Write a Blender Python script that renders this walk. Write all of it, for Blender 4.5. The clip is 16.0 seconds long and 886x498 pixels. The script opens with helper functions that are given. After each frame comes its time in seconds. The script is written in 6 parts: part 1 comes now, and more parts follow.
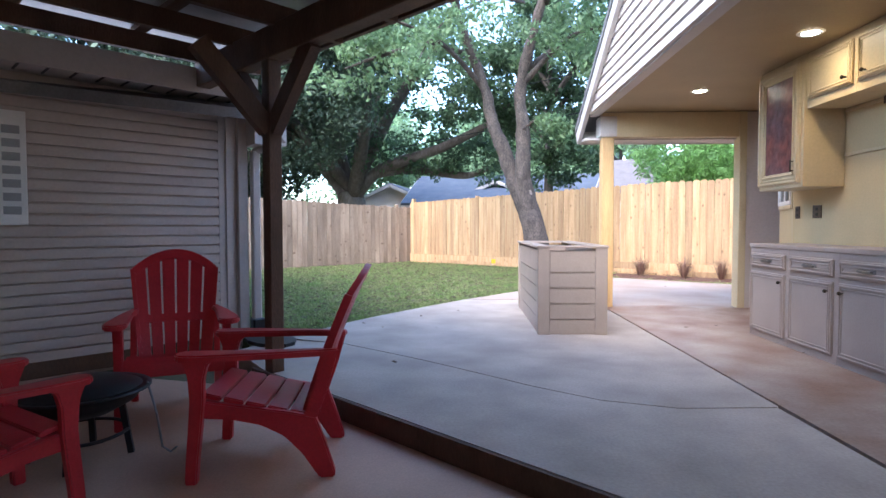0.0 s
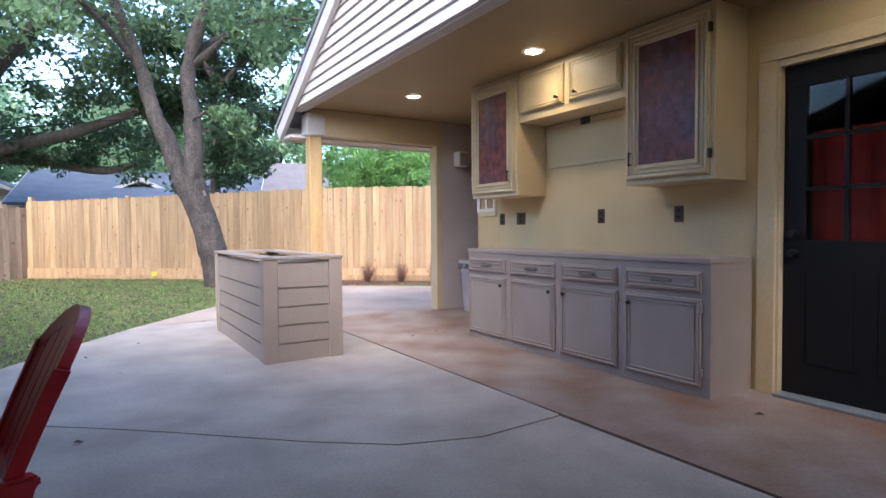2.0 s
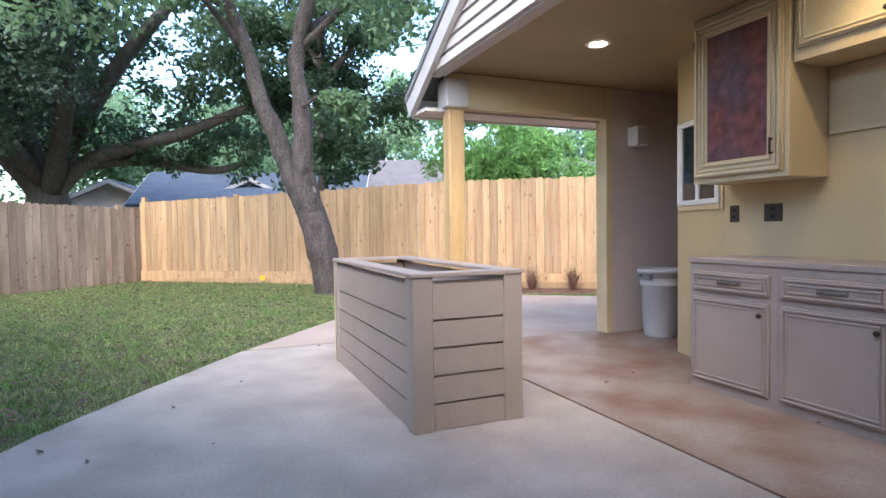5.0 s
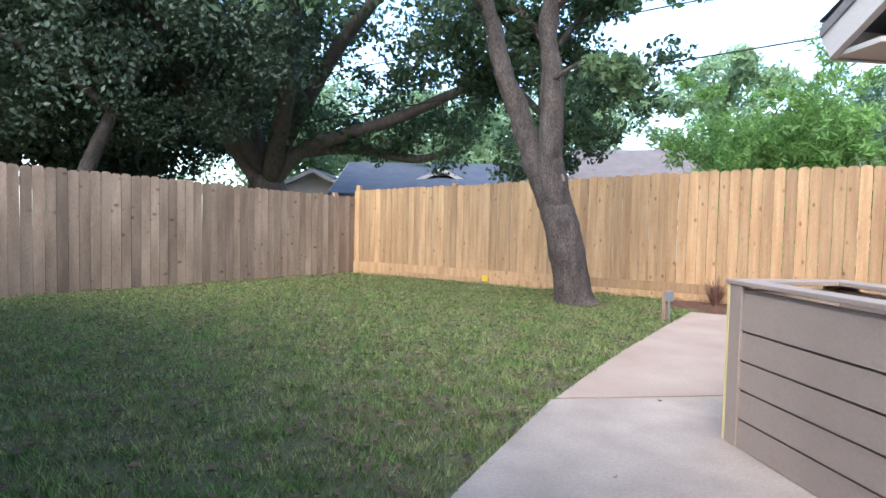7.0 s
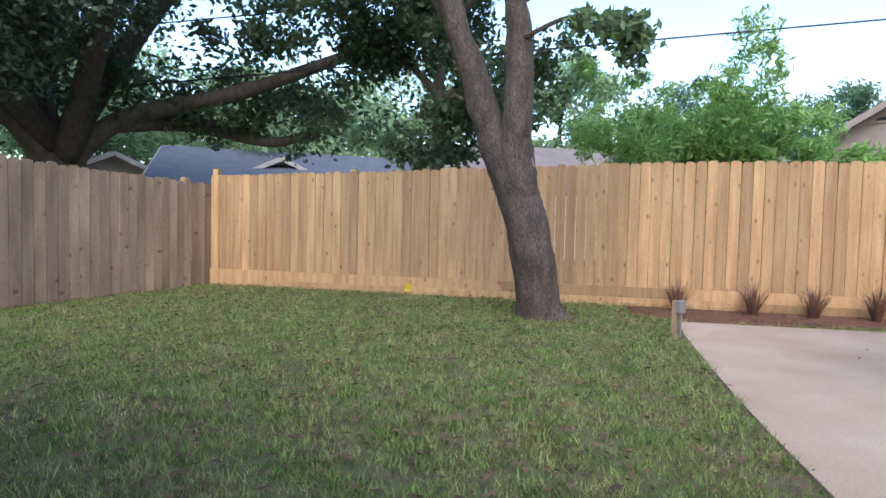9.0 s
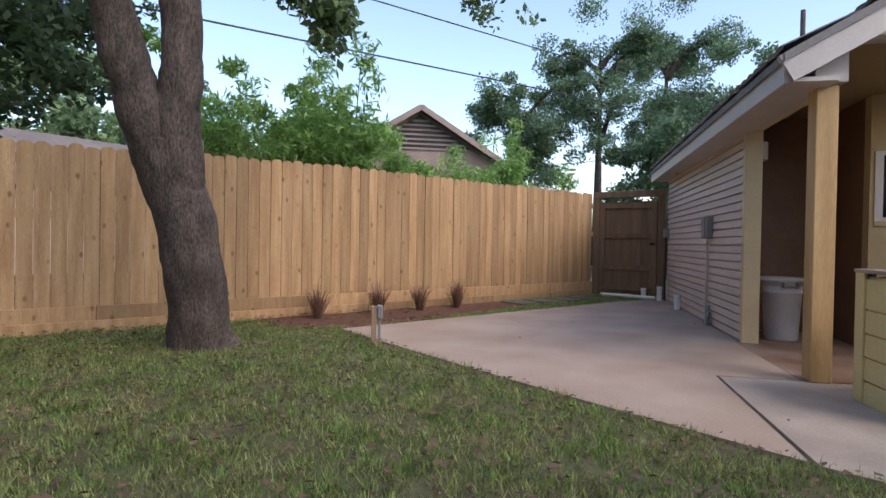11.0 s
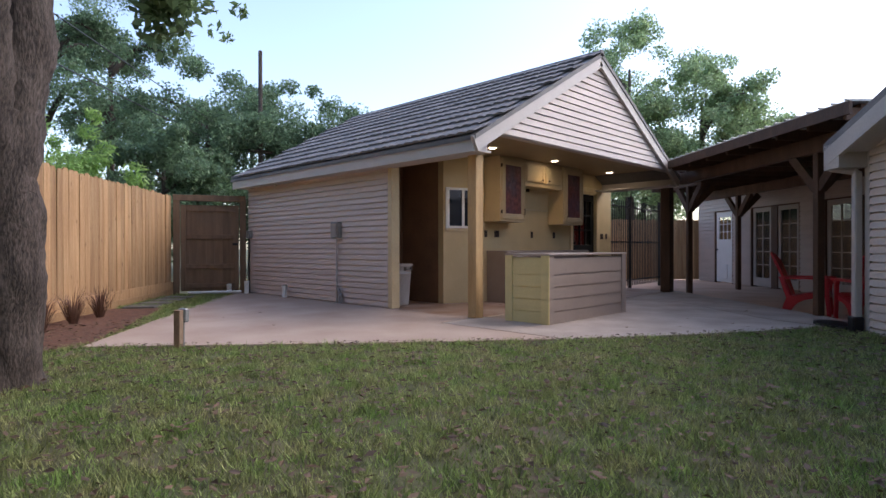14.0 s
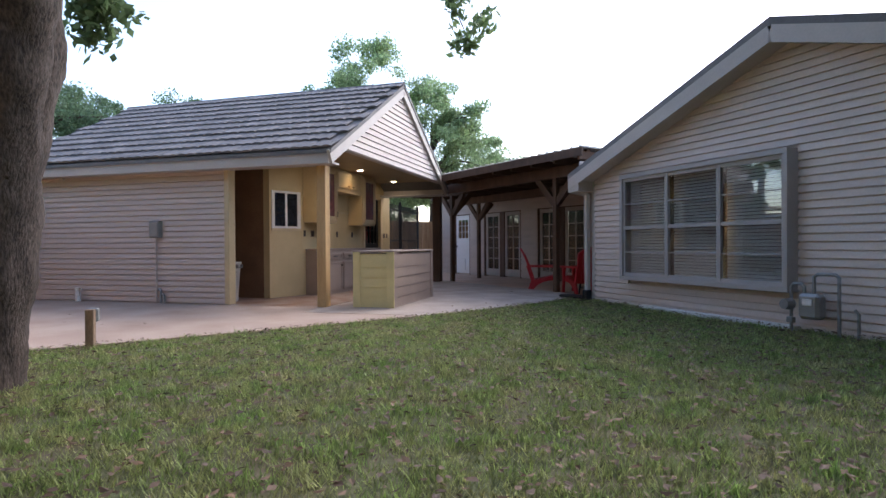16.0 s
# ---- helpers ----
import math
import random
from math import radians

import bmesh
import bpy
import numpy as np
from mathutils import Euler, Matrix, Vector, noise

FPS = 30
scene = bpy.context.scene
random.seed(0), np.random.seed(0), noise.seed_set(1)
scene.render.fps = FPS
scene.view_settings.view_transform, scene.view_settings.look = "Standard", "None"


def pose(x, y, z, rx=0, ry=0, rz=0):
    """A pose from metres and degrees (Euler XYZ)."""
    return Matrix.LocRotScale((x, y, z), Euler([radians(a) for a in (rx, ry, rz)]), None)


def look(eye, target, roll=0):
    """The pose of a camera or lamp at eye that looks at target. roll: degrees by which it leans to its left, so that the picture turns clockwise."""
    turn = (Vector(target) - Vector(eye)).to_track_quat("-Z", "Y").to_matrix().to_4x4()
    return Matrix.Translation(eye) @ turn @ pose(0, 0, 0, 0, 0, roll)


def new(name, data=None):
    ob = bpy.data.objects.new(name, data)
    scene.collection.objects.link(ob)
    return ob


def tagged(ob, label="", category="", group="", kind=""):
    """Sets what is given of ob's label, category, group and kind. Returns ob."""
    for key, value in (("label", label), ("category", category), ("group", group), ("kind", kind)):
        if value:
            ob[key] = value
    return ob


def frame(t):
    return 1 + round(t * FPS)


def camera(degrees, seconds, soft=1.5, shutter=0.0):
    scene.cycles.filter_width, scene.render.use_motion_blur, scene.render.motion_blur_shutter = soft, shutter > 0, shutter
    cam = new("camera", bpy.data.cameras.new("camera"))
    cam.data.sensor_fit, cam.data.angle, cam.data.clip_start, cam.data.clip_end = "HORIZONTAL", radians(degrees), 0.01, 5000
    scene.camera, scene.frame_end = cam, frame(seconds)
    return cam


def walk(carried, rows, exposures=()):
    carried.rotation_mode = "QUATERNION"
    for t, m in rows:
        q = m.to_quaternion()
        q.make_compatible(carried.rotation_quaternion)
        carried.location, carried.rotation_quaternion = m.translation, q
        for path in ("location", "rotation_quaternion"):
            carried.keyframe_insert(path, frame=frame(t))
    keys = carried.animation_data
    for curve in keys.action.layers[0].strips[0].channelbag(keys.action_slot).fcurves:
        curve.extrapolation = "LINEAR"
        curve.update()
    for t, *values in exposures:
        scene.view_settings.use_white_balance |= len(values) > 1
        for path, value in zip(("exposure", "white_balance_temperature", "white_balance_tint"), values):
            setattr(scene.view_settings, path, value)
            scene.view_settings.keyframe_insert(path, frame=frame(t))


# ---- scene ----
cam = camera(75.7, 16.0)
PATH = [
    (0, (-1.85, -7.434, 1.029), (-1.92, -5.436, 0.953), -0.1),
    (0.5, (-2.003, -7.254, 1.04), (-1.748, -5.272, 0.96), -0.2),
    (1, (-2.179, -7.037, 1.045), (-1.58, -5.131, 0.962), -0.3),
    (1.5, (-2.25, -6.761, 1.05), (-1.391, -4.957, 0.972), -0.4),
    (2, (-2.322, -6.524, 1.059), (-1.257, -4.833, 0.992), -0.4),
    (2.5, (-2.391, -6.314, 1.063), (-1.178, -4.725, 1.002), -0.4),
    (3, (-2.38, -6.146, 1.07), (-1.076, -4.631, 1.01), -0.5),
    (3.5, (-2.289, -5.944, 1.083), (-0.975, -4.438, 1.023), -0.5),
    (4, (-2.207, -5.646, 1.074), (-0.966, -4.079, 1.012), -0.6),
    (4.5, (-2.168, -5.267, 1.09), (-1.102, -3.577, 1.018), -0.7),
    (5, (-2.135, -4.779, 1.087), (-1.36, -2.936, 1.016), -0.8),
    (5.2, (-2.159, -4.584, 1.081), (-1.517, -2.691, 1.013), -0.8),
    (7.5, (-3.258, -2.297, 1.122), (-3.024, -0.313, 1.029), 1.2),
    (8, (-3.515, -1.726, 1.119), (-3.167, 0.241, 1.024), 1.1),
    (10.5, (-4.68, 1.316, 0.978), (-2.893, 2.212, 0.937), 1.5),
    (11, (-4.71, 1.798, 0.983), (-2.757, 2.23, 0.957), 1.0),
    (11.5, (-4.916, 2.401, 1.007), (-2.917, 2.453, 0.99), 0.2),
    (12, (-5.051, 3.077, 0.968), (-3.071, 2.794, 0.955), 0.2),
    (12.5, (-5.092, 3.705, 0.945), (-3.201, 3.054, 0.94), 0.5),
    (13, (-5.138, 4.449, 0.967), (-3.383, 3.49, 0.955), 0.1),
    (13.5, (-5.126, 5.084, 0.985), (-3.519, 3.894, 0.971), -0.2),
    (14, (-5.009, 5.675, 0.932), (-3.604, 4.252, 0.926), -0.1),
    (14.5, (-4.903, 6.22, 0.915), (-3.704, 4.619, 0.913), -0.2),
    (15, (-4.672, 6.797, 0.898), (-3.699, 5.05, 0.895), -0.2),
    (15.5, (-4.405, 7.32, 0.913), (-3.639, 5.473, 0.904), -0.3),
    (16, (-4.196, 7.834, 0.942), (-3.635, 5.915, 0.925), -0.4),
]
walk(cam, [(t, look(eye, target, roll)) for t, eye, target, roll in PATH],
     [(0, 3.05, 5650, 10), (2, 2.7, 5750, 10), (3.5, 2.75, 5800, 9), (5, 2.6, 5850, 8), (7.5, 2.35, 6050, 8), (8, 2.35, 6000, 8), (10.5, 1.2, 6600, 12), (11.5, 1.55, 6700, 15), (12.5, 1.5, 6650, 18), (14, 1.5, 6600, 17), (16, 1.78, 6550, 15)])

# ---- world, sun, exposure ----
world = bpy.data.worlds.new("world")
scene.world = world
world.use_nodes = True
wn = world.node_tree
sky = wn.nodes.new("ShaderNodeTexSky")
sky.sky_type, sky.sun_disc = "NISHITA", False
sky.sun_elevation, sky.sun_rotation = radians(45), radians(210)
sky.air_density, sky.dust_density, sky.ozone_density = 1.0, 1.6, 1.0
wn.links.new(sky.outputs[0], wn.nodes["Background"].inputs[0])
wn.nodes["Background"].inputs[1].default_value = 0.14
sun_lamp = bpy.data.lights.new("sun", "SUN")
sun_lamp.energy, sun_lamp.angle, sun_lamp.color = 0.45, radians(30), (1.0, 0.95, 0.89)
sun = new("sun", sun_lamp)
sun.matrix_world = look((-2, -20, 10), (-2 + 0.5, -20 + 0.866, 10 - 1.0))
LAMP_W = 4.0


# ---- materials ----
def mat(name, color, color2=None, rough=0.6, metal=0.0, scale=6.0, fine=60.0, bump=0.15, spread=0.12, stretch=(1, 1, 1), vary=0.0, island=0.0, spec=0.5, detail=6, knots=0.0):
    """A surface with colour variation at two scales, fine relief and roughness."""
    m = bpy.data.materials.new(name)
    m.use_nodes = True
    nt = m.node_tree
    b = nt.nodes["Principled BSDF"]
    b.inputs["Roughness"].default_value, b.inputs["Metallic"].default_value = rough, metal
    b.inputs["Specular IOR Level"].default_value = spec
    co = nt.nodes.new("ShaderNodeTexCoord")
    mp = nt.nodes.new("ShaderNodeMapping")
    mp.inputs["Scale"].default_value = stretch
    nt.links.new(co.outputs["Object"], mp.inputs[0])
    src = mp.outputs[0]
    if vary:
        info = nt.nodes.new("ShaderNodeObjectInfo")
        off = nt.nodes.new("ShaderNodeVectorMath")
        off.operation = "MULTIPLY_ADD"
        comb = nt.nodes.new("ShaderNodeCombineXYZ")
        for i in range(3):
            nt.links.new(info.outputs["Random"], comb.inputs[i])
        off.inputs[1].default_value = (37, 53, 71)
        nt.links.new(comb.outputs[0], off.inputs[0])
        nt.links.new(src, off.inputs[2])
        src = off.outputs[0]
    big = nt.nodes.new("ShaderNodeTexNoise")
    big.inputs["Scale"].default_value, big.inputs["Detail"].default_value = scale, detail
    small = nt.nodes.new("ShaderNodeTexNoise")
    small.inputs["Scale"].default_value, small.inputs["Detail"].default_value = fine, 4
    nt.links.new(src, big.inputs["Vector"])
    nt.links.new(src, small.inputs["Vector"])
    ramp = nt.nodes.new("ShaderNodeMapRange")
    ramp.inputs["From Min"].default_value, ramp.inputs["From Max"].default_value = 0.32, 0.68
    nt.links.new(big.outputs[0], ramp.inputs[0])
    mix = nt.nodes.new("ShaderNodeMix")
    mix.data_type = "RGBA"
    c2 = color2 or tuple(c * (1 - 2 * spread) for c in color)
    mix.inputs["A"].default_value, mix.inputs["B"].default_value = (*color, 1), (*c2, 1)
    nt.links.new(ramp.outputs[0], mix.inputs["Factor"])
    hsv = nt.nodes.new("ShaderNodeHueSaturation")
    paint = mix.outputs["Result"]
    if knots:
        mk = nt.nodes.new("ShaderNodeMapping")
        mk.inputs["Scale"].default_value = (0.75, 0.75, 5.5)
        nt.links.new(src, mk.inputs[0])
        vor = nt.nodes.new("ShaderNodeTexVoronoi")
        vor.inputs["Scale"].default_value = 1.0
        nt.links.new(mk.outputs[0], vor.inputs["Vector"])
        kr = nt.nodes.new("ShaderNodeMapRange")
        kr.inputs["From Min"].default_value, kr.inputs["From Max"].default_value = 0.05, 0.17
        kr.inputs["To Min"].default_value, kr.inputs["To Max"].default_value = knots, 0.0
        nt.links.new(vor.outputs["Distance"], kr.inputs[0])
        km = nt.nodes.new("ShaderNodeMix")
        km.data_type = "RGBA"
        km.inputs["B"].default_value = (color[0] * 0.32, color[1] * 0.26, color[2] * 0.22, 1)
        nt.links.new(kr.outputs[0], km.inputs["Factor"])
        nt.links.new(paint, km.inputs["A"])
        paint = km.outputs["Result"]
    nt.links.new(paint, hsv.inputs["Color"])
    val = nt.nodes.new("ShaderNodeMapRange")
    val.inputs["From Min"].default_value, val.inputs["From Max"].default_value = 0.3, 0.7
    val.inputs["To Min"].default_value, val.inputs["To Max"].default_value = 1 - spread, 1 + spread
    nt.links.new(small.outputs[0], val.inputs[0])
    last = val.outputs[0]
    for amount, node, sock in ((vary, "ShaderNodeObjectInfo", "Random"), (island, "ShaderNodeNewGeometry", "Random Per Island")):
        if amount:
            r = nt.nodes.new(node)
            rr = nt.nodes.new("ShaderNodeMapRange")
            rr.inputs["To Min"].default_value, rr.inputs["To Max"].default_value = 1 - amount, 1 + amount
            nt.links.new(r.outputs[sock], rr.inputs[0])
            mul = nt.nodes.new("ShaderNodeMath")
            mul.operation = "MULTIPLY"
            nt.links.new(last, mul.inputs[0])
            nt.links.new(rr.outputs[0], mul.inputs[1])
            last = mul.outputs[0]
    nt.links.new(last, hsv.inputs["Value"])
    nt.links.new(hsv.outputs[0], b.inputs["Base Color"])
    if bump:
        bp = nt.nodes.new("ShaderNodeBump")
        bp.inputs["Strength"].default_value, bp.inputs["Distance"].default_value = bump, 0.01
        nt.links.new(small.outputs[0], bp.inputs["Height"])
        nt.links.new(bp.outputs[0], b.inputs["Normal"])
    return m


def glow(name, color, strength):
    m = bpy.data.materials.new(name)
    m.use_nodes = True
    b = m.node_tree.nodes["Principled BSDF"]
    b.inputs["Emission Color"].default_value, b.inputs["Emission Strength"].default_value = (*color, 1), strength
    b.inputs["Base Color"].default_value = (*color, 1)
    return m


def glass_mat(name, tint=(0.8, 0.85, 0.85), rough=0.02, ior=1.45):
    m = bpy.data.materials.new(name)
    m.use_nodes = True
    b = m.node_tree.nodes["Principled BSDF"]
    b.inputs["Base Color"].default_value, b.inputs["Roughness"].default_value = (*tint, 1), rough
    b.inputs["Transmission Weight"].default_value, b.inputs["IOR"].default_value = 1.0, ior
    return m


GRAIN = (9, 9, 0.7)
M_TAUPE_SIDING = mat("taupe_siding_paint", (0.60, 0.51, 0.455), rough=0.55, scale=2, fine=40, bump=0.08, spread=0.05, vary=0.03)
M_HOUSE_SIDING = mat("house_siding_paint", (0.68, 0.58, 0.515), rough=0.5, scale=2, fine=40, bump=0.08, spread=0.05, vary=0.03)
# house siding darkened: the shade under the pergola roof is in this colour
M_WING_SHADE = mat("wing_siding_paint", (0.50, 0.42, 0.365), rough=0.5, scale=2, fine=40, bump=0.08, spread=0.05, vary=0.03)
M_CREAM = mat("cream_wall_paint", (0.60, 0.465, 0.25), rough=0.5, scale=3, fine=70, bump=0.1, spread=0.05)
# wall cream darkened: the porch ceiling's dimness is painted into the colour
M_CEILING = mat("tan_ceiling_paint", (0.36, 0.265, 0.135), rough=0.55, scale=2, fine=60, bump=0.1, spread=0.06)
M_CREAM_TRIM = mat("cream_trim_paint", (0.63, 0.50, 0.295), rough=0.42, scale=4, fine=50, bump=0.06, spread=0.05)
M_TAUPE = mat("taupe_cabinet_paint", (0.37, 0.295, 0.245), rough=0.45, scale=3, fine=80, bump=0.1, spread=0.06)
M_YELLOW = mat("pale_yellow_paint", (0.72, 0.60, 0.28), rough=0.5, scale=4, fine=50, bump=0.08, spread=0.05)
M_TRIM = mat("greige_trim_paint", (0.52, 0.465, 0.42), rough=0.5, scale=3, fine=40, bump=0.06, spread=0.05)
M_FENCE = mat("new_fence_wood", (0.46, 0.295, 0.15), (0.33, 0.185, 0.085), rough=0.75, scale=1.6, fine=26, bump=0.35, spread=0.18, stretch=GRAIN, vary=0.24, knots=0.85)
M_FENCE_OLD = mat("weathered_fence_wood", (0.40, 0.28, 0.19), (0.235, 0.155, 0.10), rough=0.8, scale=1.3, fine=26, bump=0.35, spread=0.16, stretch=(4, 4, 0.8), vary=0.26, knots=0.85)
M_BROWN_GATE = mat("brown_gate_wood", (0.21, 0.125, 0.07), rough=0.7, scale=1.6, fine=26, bump=0.3, spread=0.15, stretch=GRAIN, vary=0.12)
M_POST = mat("treated_pine_post", (0.58, 0.38, 0.17), (0.44, 0.27, 0.11), rough=0.65, scale=1.2, fine=20, bump=0.3, spread=0.12, stretch=GRAIN)
M_DARKWOOD = mat("dark_stained_timber", (0.12, 0.063, 0.035), rough=0.65, scale=1.5, fine=22, bump=0.35, spread=0.2, stretch=(4, 4, 1.2), vary=0.12)
M_CONCRETE = mat("grey_concrete", (0.45, 0.372, 0.308), (0.31, 0.25, 0.205), rough=0.66, scale=2.1, fine=60, bump=0.12, spread=0.10, detail=10)
M_CONCRETE_PINK = mat("warm_concrete", (0.44, 0.345, 0.28), (0.34, 0.24, 0.18), rough=0.7, scale=1.3, fine=60, bump=0.12, spread=0.09, detail=10)
M_STAINED = mat("rust_stained_concrete", (0.34, 0.27, 0.225), (0.20, 0.098, 0.055), rough=0.45, scale=2.0, fine=45, bump=0.1, spread=0.14, detail=10)
M_TERRA = mat("terracotta_stained_concrete", (0.60, 0.41, 0.30), (0.46, 0.29, 0.20), rough=0.6, scale=1.4, fine=90, bump=0.1, spread=0.08, detail=9)
M_SOIL = mat("lawn_soil", (0.085, 0.10, 0.038), (0.115, 0.095, 0.05), rough=0.95, scale=1.5, fine=40, bump=0.6, spread=0.2)
M_MULCH = mat("red_brown_mulch", (0.16, 0.07, 0.04), rough=0.95, scale=12, fine=60, bump=0.8, spread=0.25)
M_ROOF = mat("grey_roof_tile", (0.13, 0.125, 0.125), (0.20, 0.185, 0.175), rough=0.7, scale=3, fine=60, bump=0.25, spread=0.15, vary=0.18)
M_FARROOF = mat("far_shingle_roof", (0.075, 0.09, 0.12), (0.11, 0.12, 0.145), rough=0.85, scale=2, fine=30, bump=0.3, spread=0.12)
M_METALROOF = mat("ribbed_metal_roof", (0.45, 0.44, 0.42), rough=0.4, metal=0.6, scale=3, fine=30, bump=0.03, spread=0.06)
M_BARK = mat("tree_bark", (0.05, 0.037, 0.030), (0.105, 0.080, 0.066), rough=0.9, scale=5, fine=34, bump=1.0, spread=0.6, stretch=(1.9, 1.9, 0.7))
M_DARKBARK = mat("oak_bark", (0.075, 0.058, 0.045), (0.12, 0.10, 0.085), rough=0.9, scale=5, fine=22, bump=0.8, spread=0.25, stretch=(2.2, 2.2, 0.6))
M_LEAF = mat("elm_leaf", (0.19, 0.275, 0.125), (0.125, 0.195, 0.09), rough=0.5, scale=1.2, fine=8, bump=0, spread=0.2, island=0.35)
M_OAK = mat("oak_leaf", (0.085, 0.13, 0.06), (0.055, 0.095, 0.045), rough=0.55, scale=0.8, fine=6, bump=0, spread=0.2, island=0.4)
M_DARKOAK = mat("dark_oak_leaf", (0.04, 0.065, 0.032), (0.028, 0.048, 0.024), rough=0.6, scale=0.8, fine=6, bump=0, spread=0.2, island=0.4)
M_BAMBOO = mat("bamboo_leaf", (0.30, 0.46, 0.13), (0.20, 0.35, 0.10), rough=0.5, scale=0.8, fine=6, bump=0, spread=0.2, island=0.3)
M_PINE = mat("pine_leaf", (0.17, 0.26, 0.14), (0.115, 0.19, 0.11), rough=0.6, scale=0.6, fine=6, bump=0, spread=0.2, island=0.35)
M_GRASS = mat("grass_blade", (0.19, 0.305, 0.075), (0.35, 0.345, 0.155), rough=0.6, scale=3.4, fine=14, bump=0, spread=0.35, island=0.6)
M_BLACK = mat("black_metal", (0.02, 0.02, 0.022), rough=0.45, metal=0.3, scale=5, fine=60, bump=0.1, spread=0.2)
M_DOOR = mat("charcoal_door_paint", (0.010, 0.0095, 0.010), rough=0.5, scale=3, fine=60, bump=0.05, spread=0.12, spec=0.2)
M_ALCOVE = mat("brown_panel_paint", (0.25, 0.14, 0.08), rough=0.6, scale=3, fine=50, bump=0.1, spread=0.1)
M_GABLE = mat("brown_gable_paint", (0.30, 0.225, 0.19), rough=0.7, scale=2, fine=30, bump=0.1, spread=0.1)
M_WHITE = mat("white_vinyl", (0.78, 0.77, 0.74), rough=0.4, scale=4, fine=40, bump=0.03, spread=0.03)
M_GREYMETAL = mat("grey_utility_metal", (0.30, 0.31, 0.31), rough=0.45, metal=0.4, scale=6, fine=60, bump=0.06, spread=0.1)
# near-black: the darkness of unlit rooms is put into this backing colour
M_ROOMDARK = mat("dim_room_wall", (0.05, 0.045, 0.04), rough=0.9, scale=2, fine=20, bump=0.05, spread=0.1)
M_GLASS = glass_mat("window_glass")
M_GLASS_DIM = glass_mat("porch_door_glass", ior=1.22)
M_GLASS_BAY = glass_mat("double_glazing", tint=(0.92, 0.95, 0.95), ior=1.85)


def let_light_through(m, share_):
    """Thin leaves pass part of the light."""
    nt = m.node_tree
    b = nt.nodes["Principled BSDF"]
    tr = nt.nodes.new("ShaderNodeBsdfTranslucent")
    nt.links.new(b.inputs["Base Color"].links[0].from_socket, tr.inputs["Color"])
    mix = nt.nodes.new("ShaderNodeMixShader")
    mix.inputs[0].default_value = share_
    nt.links.new(b.outputs[0], mix.inputs[1])
    nt.links.new(tr.outputs[0], mix.inputs[2])
    nt.links.new(mix.outputs[0], nt.nodes["Material Output"].inputs["Surface"])


M_LIGHTLEAF = mat("light_leaf", (0.34, 0.46, 0.24), (0.24, 0.35, 0.18), rough=0.5, scale=0.8, fine=6, bump=0, spread=0.2, island=0.35)
for m_ in (M_LIGHTLEAF, M_LEAF, M_OAK, M_BAMBOO, M_PINE, M_GRASS):
    let_light_through(m_, 0.5)


# ---- building helpers ----
def part(name, bm, material, parent=None, label="", m=None, smooth=False, kind=""):
    me = bpy.data.meshes.new(name)
    bm.to_mesh(me)
    bm.free()
    me.materials.append(material)
    if smooth:
        me.polygons.foreach_set("use_smooth", [True] * len(me.polygons))
    ob = new(name, me)
    ob.parent = parent
    if m is not None:
        ob.matrix_basis = m
    tagged(ob, label=label, kind=kind)
    return ob


def share(ob, m, parent=None):
    """Another object on the same mesh."""
    o = bpy.data.objects.new(ob.name, ob.data)
    scene.collection.objects.link(o)
    o.parent, o.matrix_basis = parent, m
    return o


def thing(name, m, label, category, group="", kind=""):
    ob = new(name)
    ob.matrix_basis = m
    ob.empty_display_size = 0.1
    return tagged(ob, label, category, group, kind)


def add_box(bm, x0, y0, z0, x1, y1, z1, bevel=0.0):
    r = bmesh.ops.create_cube(bm, size=1, matrix=Matrix.Translation(((x0 + x1) / 2, (y0 + y1) / 2, (z0 + z1) / 2)) @ Matrix.Diagonal((x1 - x0, y1 - y0, z1 - z0, 1)))
    if bevel:
        edges = list({e for v in r["verts"] for e in v.link_edges})
        bmesh.ops.bevel(bm, geom=edges, offset=bevel, segments=1, affect="EDGES")
    return bm


def box(x0, y0, z0, x1, y1, z1, bevel=0.0):
    return add_box(bmesh.new(), x0, y0, z0, x1, y1, z1, bevel)


def boxes(rows, bevel=0.0):
    bm = bmesh.new()
    for r in rows:
        add_box(bm, *r, bevel)
    return bm


def add_beam(bm, a, b, w, h, up=(0, 0, 1)):
    """A squared timber from a to b, w across and h along up."""
    a, b = Vector(a), Vector(b)
    d = (b - a).normalized()
    s = d.cross(Vector(up))
    s = s.normalized() if s.length > 1e-4 else Vector((1, 0, 0))
    u = s.cross(d).normalized()
    vs = [bm.verts.new(p + s * w / 2 * i + u * h / 2 * j) for p in (a, b) for i, j in ((-1, -1), (1, -1), (1, 1), (-1, 1))]
    for f in ((0, 1, 2, 3), (7, 6, 5, 4), (0, 4, 5, 1), (1, 5, 6, 2), (2, 6, 7, 3), (3, 7, 4, 0)):
        bm.faces.new([vs[i] for i in f])
    bmesh.ops.recalc_face_normals(bm, faces=bm.faces[:])
    return bm


def beam(a, b, w, h, up=(0, 0, 1)):
    return add_beam(bmesh.new(), a, b, w, h, up)


def prism(poly, z0, z1):
    """An upright prism over a plan outline."""
    bm = bmesh.new()
    lo = [bm.verts.new((x, y, z0)) for x, y in poly]
    hi = [bm.verts.new((x, y, z1)) for x, y in poly]
    n = len(poly)
    bm.faces.new(hi)
    bm.faces.new(lo[::-1])
    for i in range(n):
        bm.faces.new((lo[i], lo[(i + 1) % n], hi[(i + 1) % n], hi[i]))
    bmesh.ops.recalc_face_normals(bm, faces=bm.faces[:])
    return bm


